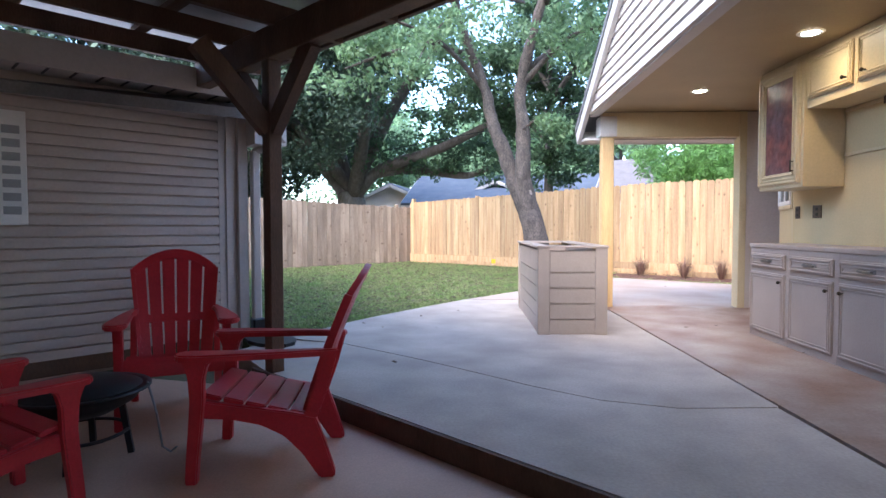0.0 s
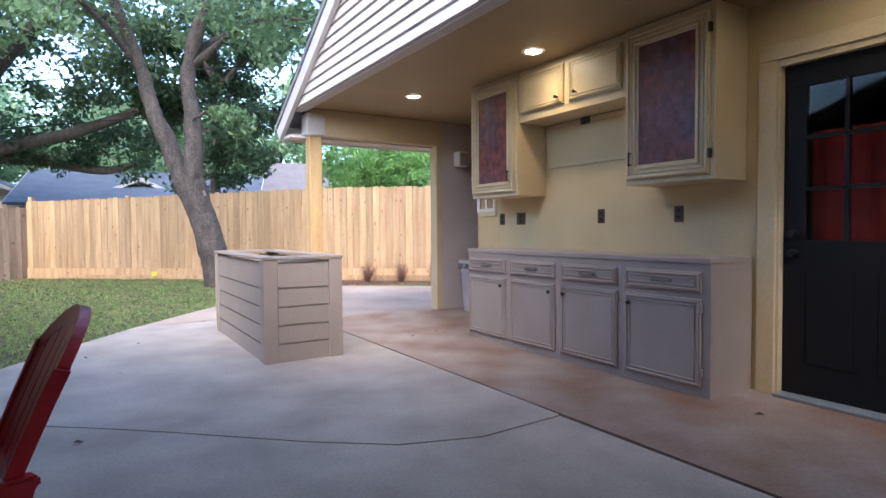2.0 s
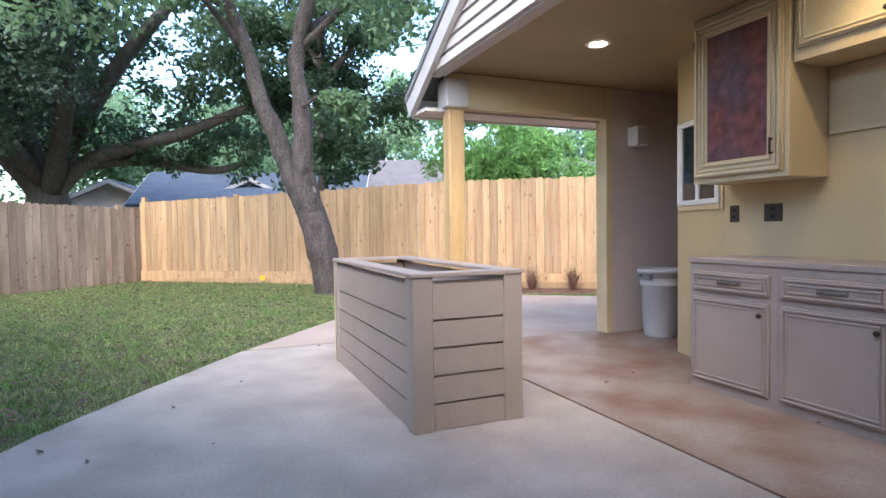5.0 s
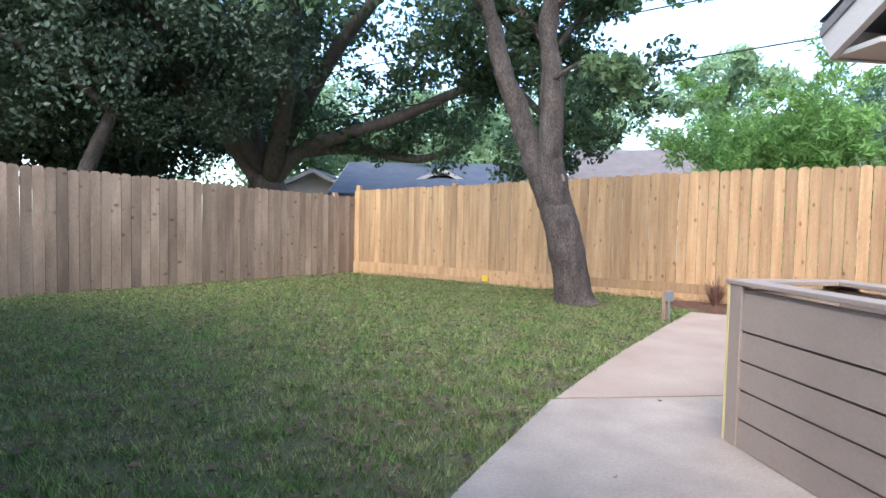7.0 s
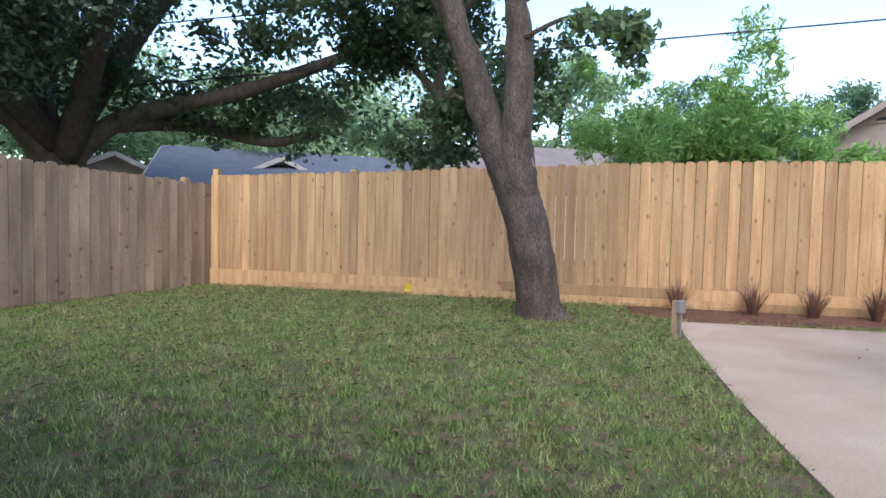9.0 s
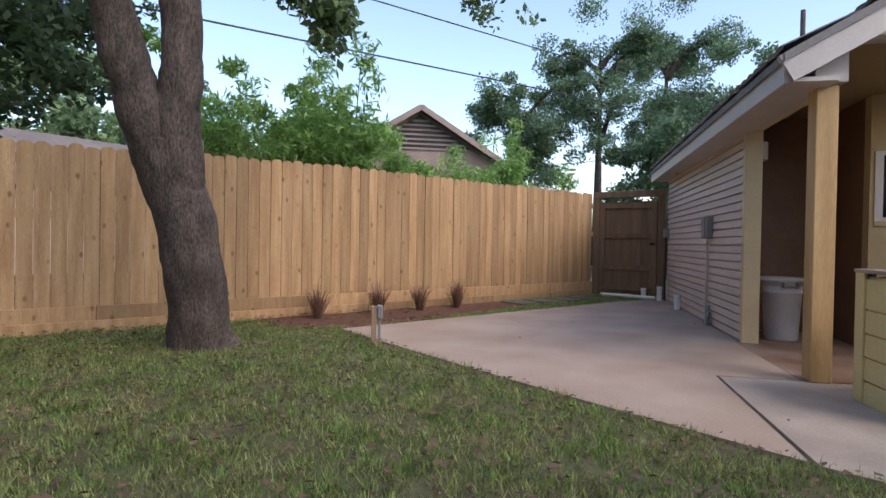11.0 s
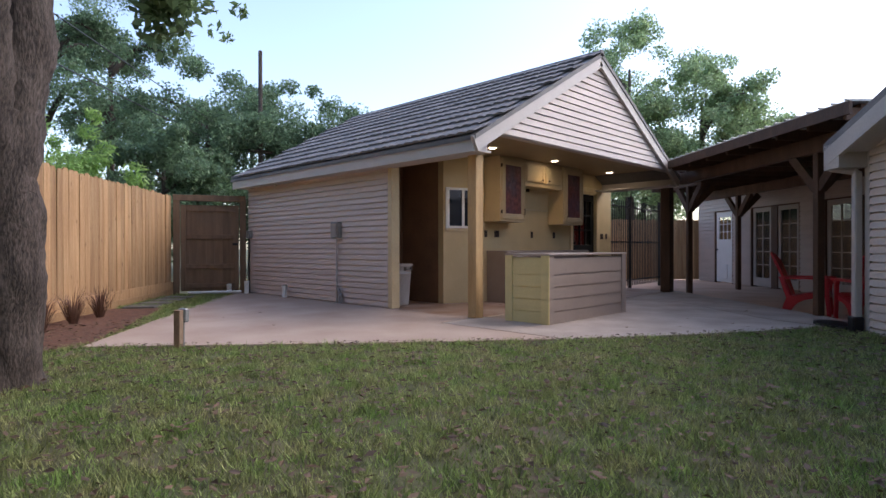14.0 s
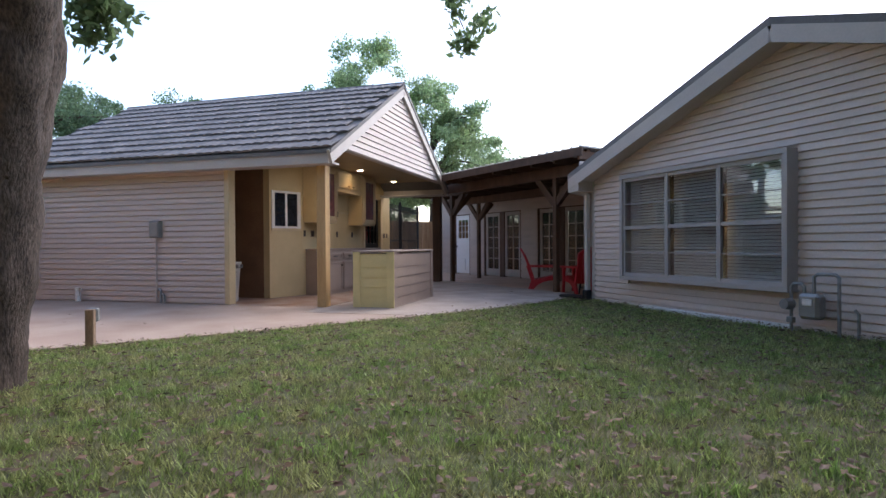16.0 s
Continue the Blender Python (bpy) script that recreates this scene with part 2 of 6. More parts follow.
def add_tube(bm, points, radii, sides=10, cap=True):
    """A tapered round tube through points."""
    pts = [Vector(p) for p in points]
    rings = []
    ref = Vector((0.31, 0.87, 0.2)).normalized()
    for i, p in enumerate(pts):
        d = (pts[min(i + 1, len(pts) - 1)] - pts[max(i - 1, 0)]).normalized()
        s = d.cross(ref)
        if s.length < 0.1:
            s = d.cross(Vector((1, 0, 0)))
        s.normalize()
        u = s.cross(d)
        rings.append([bm.verts.new(p + (s * math.cos(2 * math.pi * k / sides) + u * math.sin(2 * math.pi * k / sides)) * radii[i]) for k in range(sides)])
    for a, b in zip(rings, rings[1:]):
        for k in range(sides):
            bm.faces.new((a[k], a[(k + 1) % sides], b[(k + 1) % sides], b[k]))
    if cap:
        bm.faces.new(rings[0][::-1])
        bm.faces.new(rings[-1])
    return bm


def tube(points, radii, sides=10):
    if not isinstance(radii, (list, tuple)):
        radii = [radii] * len(points)
    bm = add_tube(bmesh.new(), points, radii, sides)
    bmesh.ops.recalc_face_normals(bm, faces=bm.faces[:])
    return bm


def raw_mesh(name, verts, faces, material, parent=None, label="", category="", kind=""):
    me = bpy.data.meshes.new(name)
    me.from_pydata(verts, [], faces)
    me.materials.append(material)
    ob = new(name, me)
    ob.parent = parent
    return tagged(ob, label, category, "", kind)


def lap_board(length, height=0.115, out=0.036):
    """One lap siding board along x, facing -y, its foot proud, with a recessed reveal under the next board."""
    bm = bmesh.new()
    top = height - (0.2 * height if height < 0.13 else 0.013)
    prof = ((0, 0), (-out, 0), (-out + 0.001, 0.004), (-out * 0.72, top), (-0.004, top), (-0.004, height), (0, height))
    rings = [[bm.verts.new((x, y, z)) for y, z in prof] for x in (0, length)]
    n = len(prof)
    for i in range(n):
        bm.faces.new((rings[0][i], rings[0][(i + 1) % n], rings[1][(i + 1) % n], rings[1][i]))
    bm.faces.new(rings[0][::-1])
    bm.faces.new(rings[1])
    bmesh.ops.recalc_face_normals(bm, faces=bm.faces[:])
    return bm


def lap_wall(parent, material, base, x0, x1, z0, z1, step=0.11, holes=(), clip=None):
    """Lap boards over a wall face in the parent's own axes (facing -y). holes: (x0, z0, x1, z1). clip: z to (x0, x1)."""
    made = {}
    z = z0
    while z < z1 - 0.02:
        spans = [clip(z + step / 2) if clip else (x0, x1)]
        for hx0, hz0, hx1, hz1 in holes:
            if z + step > hz0 + 0.01 and z < hz1 - 0.01:
                spans = [s for a, b in spans for s in ((a, min(b, hx0)), (max(a, hx1), b)) if s[1] - s[0] > 0.03]
        for a, b in spans:
            if b - a < 0.05:
                continue
            key = round(b - a, 3)
            if key in made:
                share(made[key], base @ pose(a, 0, z), parent)
            else:
                made[key] = part("siding_board", lap_board(b - a, step), material, parent, m=base @ pose(a, 0, z))
        z += step


# ---- ground, slabs ----
part("ground", box(-300, -300, -0.6, 300, 300, -0.16), M_SOIL, label="bare soil reaching out under the gardens", kind="structure")
part("lawn", prism([(-3.2, 10.1), (7.4, 1.4), (6.3, 0.1), (1.0, 0.3), (-1.2, -1.0), (-3.3, -3.3), (-4.0, -2.0), (-8.3, 3.45), (-10.5, 3.2)], -0.3, -0.02), M_SOIL, label="lawn soil under the grass", kind="structure")
EDGE = [(-3.75, -2.75), (-3.5, -2.2), (-3.25, -1.65), (-2.98, -1.1), (-2.6, -0.48), (-2.2, 0.13), (-1.84, 0.67)]
EDGE2 = [(-1.8, 0.70), (-1.2, 1.47), (-0.73, 2.04), (0.2, 3.12), (1.2, 4.25)]
ARC = [(-2.9, -2.45), (-2.29, -2.94), (-1.95, -3.24), (-1.4, -3.76), (-1.03, -4.05), (-0.62, -4.19), (-0.06, -4.16)]
CURB = [(-3.3, -3.38), (-0.04, -6.38)]
up = 0.008
part("slab_bar", prism(EDGE[1:] + [(-0.045, 0.67), (-0.045, -4.14)] + [(x, y + up) for x, y in ARC[::-1]], -0.2, 0), M_CONCRETE, label="grey poured concrete patio slab round the bar", kind="structure")
part("slab_front", prism([EDGE[0], (-3.53, -2.26)] + [(x, y - up) for x, y in ARC] + [(-0.045, CURB[1][1]), CURB[0]], -0.2, 0), M_CONCRETE, label="grey concrete slab with a curved joint", kind="structure")
part("slab_kitchen", prism([(-0.025, 0.098), (1.72, 0.098), (1.72, -0.02), (6.3, -0.02), (6.3, -7.2), (-0.025, -6.4)], -0.2, 0), M_STAINED, label="rust stained concrete floor along the outdoor kitchen", kind="structure")
part("slab_patio", prism(EDGE2 + [(7.0, -0.1), (6.9, -0.12), (1.73, -0.02), (1.73, 0.103), (-0.028, 0.103), (-0.028, 0.69)], -0.2, 0), M_CONCRETE_PINK, label="warm grey concrete patio slab by the fence", kind="structure")
part("floor_pergola", prism([(-9, -2), (-3.3, -3.40), (-0.02, -6.42), (7, -7.4), (12, -12), (0, -22), (-12, -10)], -0.3, -0.13), M_TERRA, label="terracotta stained concrete floor under the pergola", kind="structure")
part("curb", beam((-3.4, -3.31, -0.066), (-0.02, -6.42, -0.066), 0.02, 0.124), M_DARKWOOD, label="dark edge of the raised slab", kind="structure")

# ---- shed ----
SX = 6.25
KX = 1.37
KY = -0.17
KITCHEN = pose(0, KY, 0)
shed = thing("garden_shed", pose(0, 0, 0), "taupe sided outbuilding with tiled gable roof and open kitchen bay", "outbuilding")
shed_side = part("wall_side", box(1.72, -0.09, 0, SX, 0.03, 2.478), M_TAUPE_SIDING, shed, "taupe wall under lap siding")
part("pier", boxes([(1.63, -0.10, 0, 1.72, 0.062, 2.478)], 0.004), M_CREAM_TRIM, shed, "cream painted corner pier")
part("wall_kitchen", boxes([(KX, KY - 4.40, 0, KX + 0.12, -1.75, 2.478), (KX, KY - 5.42, 2.1, KX + 0.12, KY - 4.40, 2.478), (KX, -6.2, 0, KX + 0.12, KY - 5.42, 2.478)]), M_CREAM, shed, "cream painted kitchen wall")
CANT = pose(KX, -1.75, 0, 0, 0, math.degrees(math.atan2(0.70, 0.25)) - 90)
part("wall_canted", prism([(KX, -1.752), (KX + 0.12, -1.752), (KX + 0.37, -1.05), (KX + 0.25, -1.05)], 0, 2.478), M_CREAM, shed, "cream painted canted wall with the window")
part("alcove_panel", box(2.63, -1.05, 0, 2.75, -0.09, 2.478), M_ALCOVE, shed, "dark red brown wall at the alcove end")
part("wall_alcove", boxes([(KX + 0.371, -1.17, 0, 2.75, -1.05, 2.478)]), M_ALCOVE, shed, "dark red brown alcove wall")
part("wall_back", boxes([(SX - 0.12, -6.0, 0, SX, -0.09, 2.42), (KX + 0.12, -6.0, 0, SX - 0.12, -5.88, 2.42)]), M_TAUPE_SIDING, shed)
part("ceiling", box(-0.2, -5.95, 2.48, 2.75, -0.1, 2.52), M_CEILING, shed, "porch ceiling in cream darkened for shade")
part("eave_beam", box(-0.085, -0.10, 2.16, 1.626, 0.04, 2.476, 0.006), M_CREAM_TRIM, shed, "cream boxed beam")
part("gable_beam", box(-0.238, -5.9, 2.425, -0.13, -0.13, 2.478, 0.006), M_TRIM, shed)
# gable
GX, RY, RZ, GZ = -0.24, -2.75, 3.95, 2.43
gw = part("gable_wall", prism([(-0.05, GZ), (-5.45, GZ), (RY, RZ)], 0, 0.08), M_TAUPE_SIDING, shed)
gw.matrix_basis = Matrix(((0, 0, 1, GX + 0.005), (1, 0, 0, 0), (0, 1, 0, 0), (0, 0, 0, 1)))
SL = (RZ - GZ) / 2.70
# roof planes
for sgn in (1, -1):
    eave_y, eave_z = RY + sgn * 3.12, RZ + 0.14 - 3.12 * SL
    bm = bmesh.new()
    vs = []
    for x in (GX - 0.10, SX + 0.15):
        for y, z in ((RY, RZ + 0.14), (eave_y, eave_z), (eave_y, eave_z - 0.06), (RY, RZ + 0.07)):
            vs.append(bm.verts.new((x, y, z)))
    for f in ((0, 1, 2, 3), (7, 6, 5, 4), (0, 4, 5, 1), (1, 5, 6, 2), (2, 6, 7, 3), (3, 7, 4, 0)):
        bm.faces.new([vs[i] for i in f])
    bmesh.ops.recalc_face_normals(bm, faces=bm.faces[:])
    part("roof_deck", bm, M_ROOF, shed, "grey tiled roof slope")
    bm = bmesh.new()
    add_beam(bm, (GX - 0.06, RY, RZ + 0.02), (GX - 0.06, RY + sgn * 3.1, RZ + 0.02 - 3.1 * SL), 0.05, 0.20)
    part("bargeboard", bm, M_TRIM, shed, "greige painted bargeboard")
    part("fascia", box(GX - 0.04, eave_y - 0.04 * sgn - 0.02, eave_z - 0.2, SX + 0.1, eave_y - 0.04 * sgn + 0.02, eave_z - 0.03), M_TRIM, shed, "greige painted fascia board")
    part("soffit", box(GX - 0.04, min(eave_y - 0.06 * sgn, RY + sgn * 2.75), eave_z - 0.19, SX + 0.1, max(eave_y - 0.06 * sgn, RY + sgn * 2.75), eave_z - 0.16), M_TRIM, shed)
part("wood_post", box(-0.08, -0.08, 0, 0.07, 0.07, 2.17, 0.008), M_POST, shed, "treated pine corner post")
part("post_cap", box(-0.12, -0.12, 2.17, 0.095, 0.095, 2.424, 0.006), M_TRIM, shed, "painted post cap")
part("corner_column", box(-0.10, -6.12, 0, 0.10, -5.92, 2.48, 0.01), M_DARKWOOD, shed, "dark timber column")

# ---- house ----
HM = pose(-3.97, -2.0, 0, 0, 0, math.degrees(math.atan2(0.783, -0.622)))
house = thing("house", HM, "single storey house with greige lap siding and shallow gable", "house")
SH = 0.338
WIN = (0.9, 0.45, 3.5, 1.9)


def house_top(x):
    return 2.06 + SH * (x if x < 3.45 else 6.9 - x)


bm = bmesh.new()
for poly in ([(0, -0.2), (WIN[0], -0.2), (WIN[0], house_top(WIN[0])), (0, house_top(0))],
             [(WIN[2], -0.2), (6.9, -0.2), (6.9, house_top(6.9)), (WIN[2], house_top(WIN[2]))],
             [(WIN[0], -0.2), (WIN[2], -0.2), (WIN[2], WIN[1]), (WIN[0], WIN[1])],
             [(WIN[0], WIN[3]), (WIN[2], WIN[3]), (WIN[2], house_top(WIN[2])), (3.45, house_top(3.45)), (WIN[0], house_top(WIN[0]))]):
    f = [bm.verts.new((x, 0, z)) for x, z in poly]
    b = [bm.verts.new((x, 0.15, z)) for x, z in poly]
    bm.faces.new(f)
    bm.faces.new(b[::-1])
    for i in range(len(poly)):
        j = (i + 1) % len(poly)
        bm.faces.new((f[i], f[j], b[j], b[i]))
bmesh.ops.recalc_face_normals(bm, faces=bm.faces[:])
house_front = part("wall_window", bm, M_HOUSE_SIDING, house, "greige lap sided gable wall")
house_rear = part("wall_rear", boxes([(6.75, 0.15, -0.2, 6.9, 9, 2.05), (0.2, 8.9, -0.2, 6.75, 9, 2.05)]), M_HOUSE_SIDING, house)
for sgn in (1, -1):
    bm = bmesh.new()
    ex = 3.45 - sgn * 3.78
    ez = 3.38 - 3.78 * SH
    vs = [bm.verts.new(p) for y in (-0.32, 9.2) for p in ((3.45, y, 3.38), (ex, y, ez), (ex, y, ez - 0.09), (3.45, y, 3.28))]
    for f in ((0, 1, 2, 3), (7, 6, 5, 4), (0, 4, 5, 1), (1, 5, 6, 2), (2, 6, 7, 3), (3, 7, 4, 0)):
        bm.faces.new([vs[i] for i in f])
    bmesh.ops.recalc_face_normals(bm, faces=bm.faces[:])
    part("roof", bm, M_ROOF, house, "grey shingled roof slope")
    part("bargeboard", beam((3.45, -0.30, 3.20), (3.45 - sgn * 3.7, -0.30, 3.20 - 3.7 * SH), 0.05, 0.18), M_TRIM, house, "greige bargeboard")
    part("eave_soffit", beam((3.45, -0.15, 3.14), (3.45 - sgn * 3.45, -0.15, 3.14 - 3.45 * SH), 0.28, 0.02), M_TRIM, house)
part("eave_return", box(-0.32, -0.32, 1.80, -0.02, -0.02, 2.08), M_TRIM, house, "boxed eave return")
part("corner_trim", boxes([(-0.07, -0.03, -0.1, 0.02, 0.06, 2.06)], 0.004), M_TRIM, house, "greige corner board")
part("foundation", box(0.03, -0.03, -0.2, 6.9, 0.0, -0.02), M_CONCRETE, house, "pale concrete foundation edge")
part("drip_board", box(1.2, -0.15, -0.04, 3.6, -0.045, 0.035, 0.006), M_WHITE, house, "white board along the wall foot")

# box window
M_SASH = mat("greige_sash", (0.42, 0.39, 0.375), rough=0.4, scale=4, fine=40, bump=0.03, spread=0.04)
win = part("window_1", box(WIN[0] - 0.06, -0.20, WIN[1] - 0.06, WIN[2] + 0.06, 0.0, WIN[1], 0.004), M_SASH, house, "projecting box window sill board")
for row in ((WIN[0] - 0.06, -0.20, WIN[3], WIN[2] + 0.06, 0.0, WIN[3] + 0.06), (WIN[0] - 0.06, -0.20, WIN[1], WIN[0], 0.0, WIN[3]), (WIN[2], -0.20, WIN[1], WIN[2] + 0.06, 0.0, WIN[3])):
    part("surround_board", box(*row, 0.004), M_SASH, win)
cw = (WIN[2] - WIN[0]) / 3
for i in range(3):
    xa, xb = WIN[0] + i * cw, WIN[0] + (i + 1) * cw
    rows = [(xa, -0.17, WIN[1], xa + 0.03, -0.12, WIN[3]), (xb - 0.03, -0.17, WIN[1], xb, -0.12, WIN[3])]
    for k, (za, zb) in enumerate(((0, 0.05), (0.345, 0.36), (0.69, 0.74), (1.06, 1.075), (1.40, 1.45))):
        rows.append((xa + 0.03, -0.165, WIN[1] + za, xb - 0.03, -0.125, WIN[1] + zb))
    part("window_frame", boxes(rows, 0.003), M_SASH, win, "greige window sash")
    g = part("pane", box(xa + 0.03, -0.148, WIN[1] + 0.02, xb - 0.03, -0.142, WIN[3] - 0.02), M_GLASS_BAY, win, "clear window glass")
    g.visible_shadow = False
    bl = None
    for k in range(34):
        mm = pose((xa + xb) / 2, -0.06, WIN[1] + 0.05 + k * 0.041, 58, 0, 0)
        if bl is None:
            bl = part("blind_slat", box(-cw / 2 + 0.04, -0.02, -0.001, cw / 2 - 0.04, 0.02, 0.001), M_WHITE, win, "white blind slat", m=mm)
        else:
            share(bl, mm, win)
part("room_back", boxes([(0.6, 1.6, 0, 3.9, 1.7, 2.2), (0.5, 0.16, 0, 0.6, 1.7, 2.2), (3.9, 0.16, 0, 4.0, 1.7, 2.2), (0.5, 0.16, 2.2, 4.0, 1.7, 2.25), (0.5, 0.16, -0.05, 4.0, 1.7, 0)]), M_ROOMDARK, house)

# wing along the pergola: side wall and the wall of doors
WM = pose(0.9, -12.0, 0, 0, 0, math.degrees(math.atan2(0.67, -0.74)))
wing = thing("house_wing", WM, "house wing with greige siding and glazed doors onto the pergola", "house")
LW = 10.4
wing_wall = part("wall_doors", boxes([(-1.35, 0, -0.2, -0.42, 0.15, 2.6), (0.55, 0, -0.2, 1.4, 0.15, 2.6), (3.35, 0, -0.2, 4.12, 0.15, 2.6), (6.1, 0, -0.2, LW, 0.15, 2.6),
                                    (-0.42, 0, 2.0, 0.55, 0.15, 2.6), (1.4, 0, 1.98, 3.35, 0.15, 2.6), (4.12, 0, 1.98, 6.1, 0.15, 2.6)]), M_WING_SHADE, wing, "greige wall with door openings")
side_wall = part("wall_side", box(LW, -4.0, -0.2, LW + 0.15, 0.15, 2.22), M_WING_SHADE, wing, "greige lap sided wall")
part("roof", boxes([(-1.6, -0.35, 2.6, LW + 4, 6, 2.72)]), M_ROOF, wing)
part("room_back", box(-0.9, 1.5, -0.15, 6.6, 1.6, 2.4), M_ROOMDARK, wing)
part("soffit", box(LW - 0.46, -4.1, 2.20, LW, 0.0, 2.225), M_TRIM, wing, "vented soffit")
for k in range(22):
    part("vent_slot", box(LW - 0.42, -4.0 + k * 0.18, 2.192, LW - 0.1, -3.985 + k * 0.18, 2.201), M_BLACK, wing)
part("fascia", box(LW - 0.49, -4.1, 2.16, LW - 0.46, 0, 2.36), M_TRIM, wing)
part("corner_trim", box(LW - 0.03, -4.03, -0.15, LW + 0.10, -3.93, 2.2, 0.004), M_TRIM, wing, "pale grey corner board")
part("base_board", box(LW - 0.03, -3.9, -0.13, LW, 0, 0.0), M_DARKWOOD, wing, "dark sill board")
part("notice", box(LW - 0.05, -2.45, 1.05, LW - 0.035, -2.25, 1.9, 0.003), M_WHITE, wing, "white printed panel on the siding")
M_INK = mat("grey_print", (0.35, 0.35, 0.35), rough=0.6, bump=0, spread=0.05)
for k in range(7):
    part("print_bar", box(LW - 0.054, -2.41, 1.13 + k * 0.1, LW - 0.05, -2.30, 1.19 + k * 0.1), M_INK, wing)


def glazed_leaf(parent, x0, x1, z0, z1, rows, cols, material, label):
    fr = 0.11
    d = part("door_leaf", boxes([(x0, 0.02, z0, x0 + fr, 0.065, z1), (x1 - fr, 0.02, z0, x1, 0.065, z1), (x0 + fr, 0.02, z0, x1 - fr, 0.065, z0 + 0.22), (x0 + fr, 0.02, z1 - fr, x1 - fr, 0.065, z1)], 0.004), material, parent, label)
    pw, ph = (x1 - x0 - 2 * fr) / cols, (z1 - fr - z0 - 0.22) / rows
    bars = [(x0 + fr + i * pw - 0.011, 0.025, z0 + 0.22, x0 + fr + i * pw + 0.011, 0.06, z1 - fr) for i in range(1, cols)]
    bars += [(x0 + fr, 0.025, z0 + 0.22 + i * ph - 0.011, x1 - fr, 0.06, z0 + 0.22 + i * ph + 0.011) for i in range(1, rows)]
    part("muntins", boxes(bars), material, d)
    g = part("pane", box(x0 + fr, 0.04, z0 + 0.22, x1 - fr, 0.046, z1 - fr), M_GLASS, d, "clear door glass")
    g.visible_shadow = False
    return d


M_DOORFRAME = mat("taupe_door_paint", (0.42, 0.38, 0.34), rough=0.45, scale=4, fine=40, bump=0.04, spread=0.05)
for a, b in ((1.4, 3.35), (4.12, 6.1)):
    mid = (a + b) / 2
    glazed_leaf(wing, a + 0.05, mid - 0.12, -0.1, 1.95, 5, 2, M_DOORFRAME, "tall glazed door leaf")
    glazed_leaf(wing, mid + 0.12, b - 0.05, -0.1, 1.95, 5, 2, M_DOORFRAME, "tall glazed door leaf")
    part("door_frame", boxes([(a, -0.02, -0.13, a + 0.05, 0.15, 1.98), (b - 0.05, -0.02, -0.13, b, 0.15, 1.98), (mid - 0.12, -0.01, -0.13, mid + 0.12, 0.1, 1.98), (a + 0.05, -0.02, 1.95, b - 0.05, 0.15, 1.98)]), M_DARKWOOD, wing, "dark door frame")
wd = part("white_door", boxes([(-0.38, 0.02, -0.1, 0.51, 0.07, 1.05), (-0.38, 0.02, 1.05, -0.25, 0.07, 1.96), (0.38, 0.02, 1.05, 0.51, 0.07, 1.96), (-0.25, 0.02, 1.8, 0.38, 0.07, 1.96), (-0.25, 0.02, 1.05, 0.38, 0.07, 1.15)], 0.004), M_WHITE, wing, "white half glazed door with pet flap")
part("pane", box(-0.25, 0.04, 1.15, 0.38, 0.046, 1.8), M_GLASS, wd)
part("muntins", boxes([(-0.05, 0.03, 1.15, -0.03, 0.06, 1.8), (0.16, 0.03, 1.15, 0.18, 0.06, 1.8), (-0.25, 0.03, 1.36, 0.38, 0.06, 1.38), (-0.25, 0.03, 1.58, 0.38, 0.06, 1.6)]), M_WHITE, wd)
part("pet_flap", box(-0.1, -0.01, 0.0, 0.22, 0.02, 0.42, 0.01), M_WHITE, wd, "white pet flap")
part("door_knob", tube([(-0.31, 0.02, 0.85), (-0.31, -0.04, 0.85)], 0.025), M_BLACK, wd)
part("door_frame", boxes([(-0.42, -0.02, -0.13, -0.38, 0.15, 2.0), (0.51, -0.02, -0.13, 0.55, 0.15, 2.0), (-0.38, -0.02, 1.96, 0.51, 0.15, 2.0)]), M_DARKWOOD, wing)
lap_wall(wing_wall, M_WING_SHADE, Matrix.Identity(4), -1.35, LW, -0.1, 2.55, holes=((-0.42, -1, 0.55, 2.0), (1.4, -1, 3.35, 1.98), (4.12, -1, 6.1, 1.98)))
lap_wall(side_wall, M_WING_SHADE, pose(LW, 0, 0, 0, 0, -90), 0.0, 3.93, 0.0, 2.18, step=0.088)

downspout = thing("downspout", HM, "pale grey metal downspout at the house corner", "downspout")
part("gutter_outlet", tube([(-0.30, -0.30, 1.86), (-0.28, -0.26, 1.82), (-0.10, -0.10, 1.76), (-0.09, -0.09, 1.72)], 0.04, 8), M_TRIM, downspout)
part("pipe", box(-0.14, -0.13, 0.12, -0.06, -0.05, 1.76, 0.012), M_TRIM, downspout)
part("boot", box(-0.16, -0.16, -0.1, -0.04, -0.04, 0.16, 0.015), M_BLACK, downspout, "black corrugated drain boot")

wall_lamp = thing("wall_lamp", WM @ pose(7.2, -0.06, 1.75), "small lit porch lamp on the wing wall", "lamp")
part("lamp_back", box(-0.05, 0.0, -0.08, 0.05, 0.06, 0.08, 0.01), M_BLACK, wall_lamp)
part("lamp_glass", tube([(0, -0.04, -0.09), (0, -0.04, 0.07)], [0.045, 0.06], 10), glow("lamp_glow", (1.0, 0.9, 0.72), 3.0), wall_lamp)

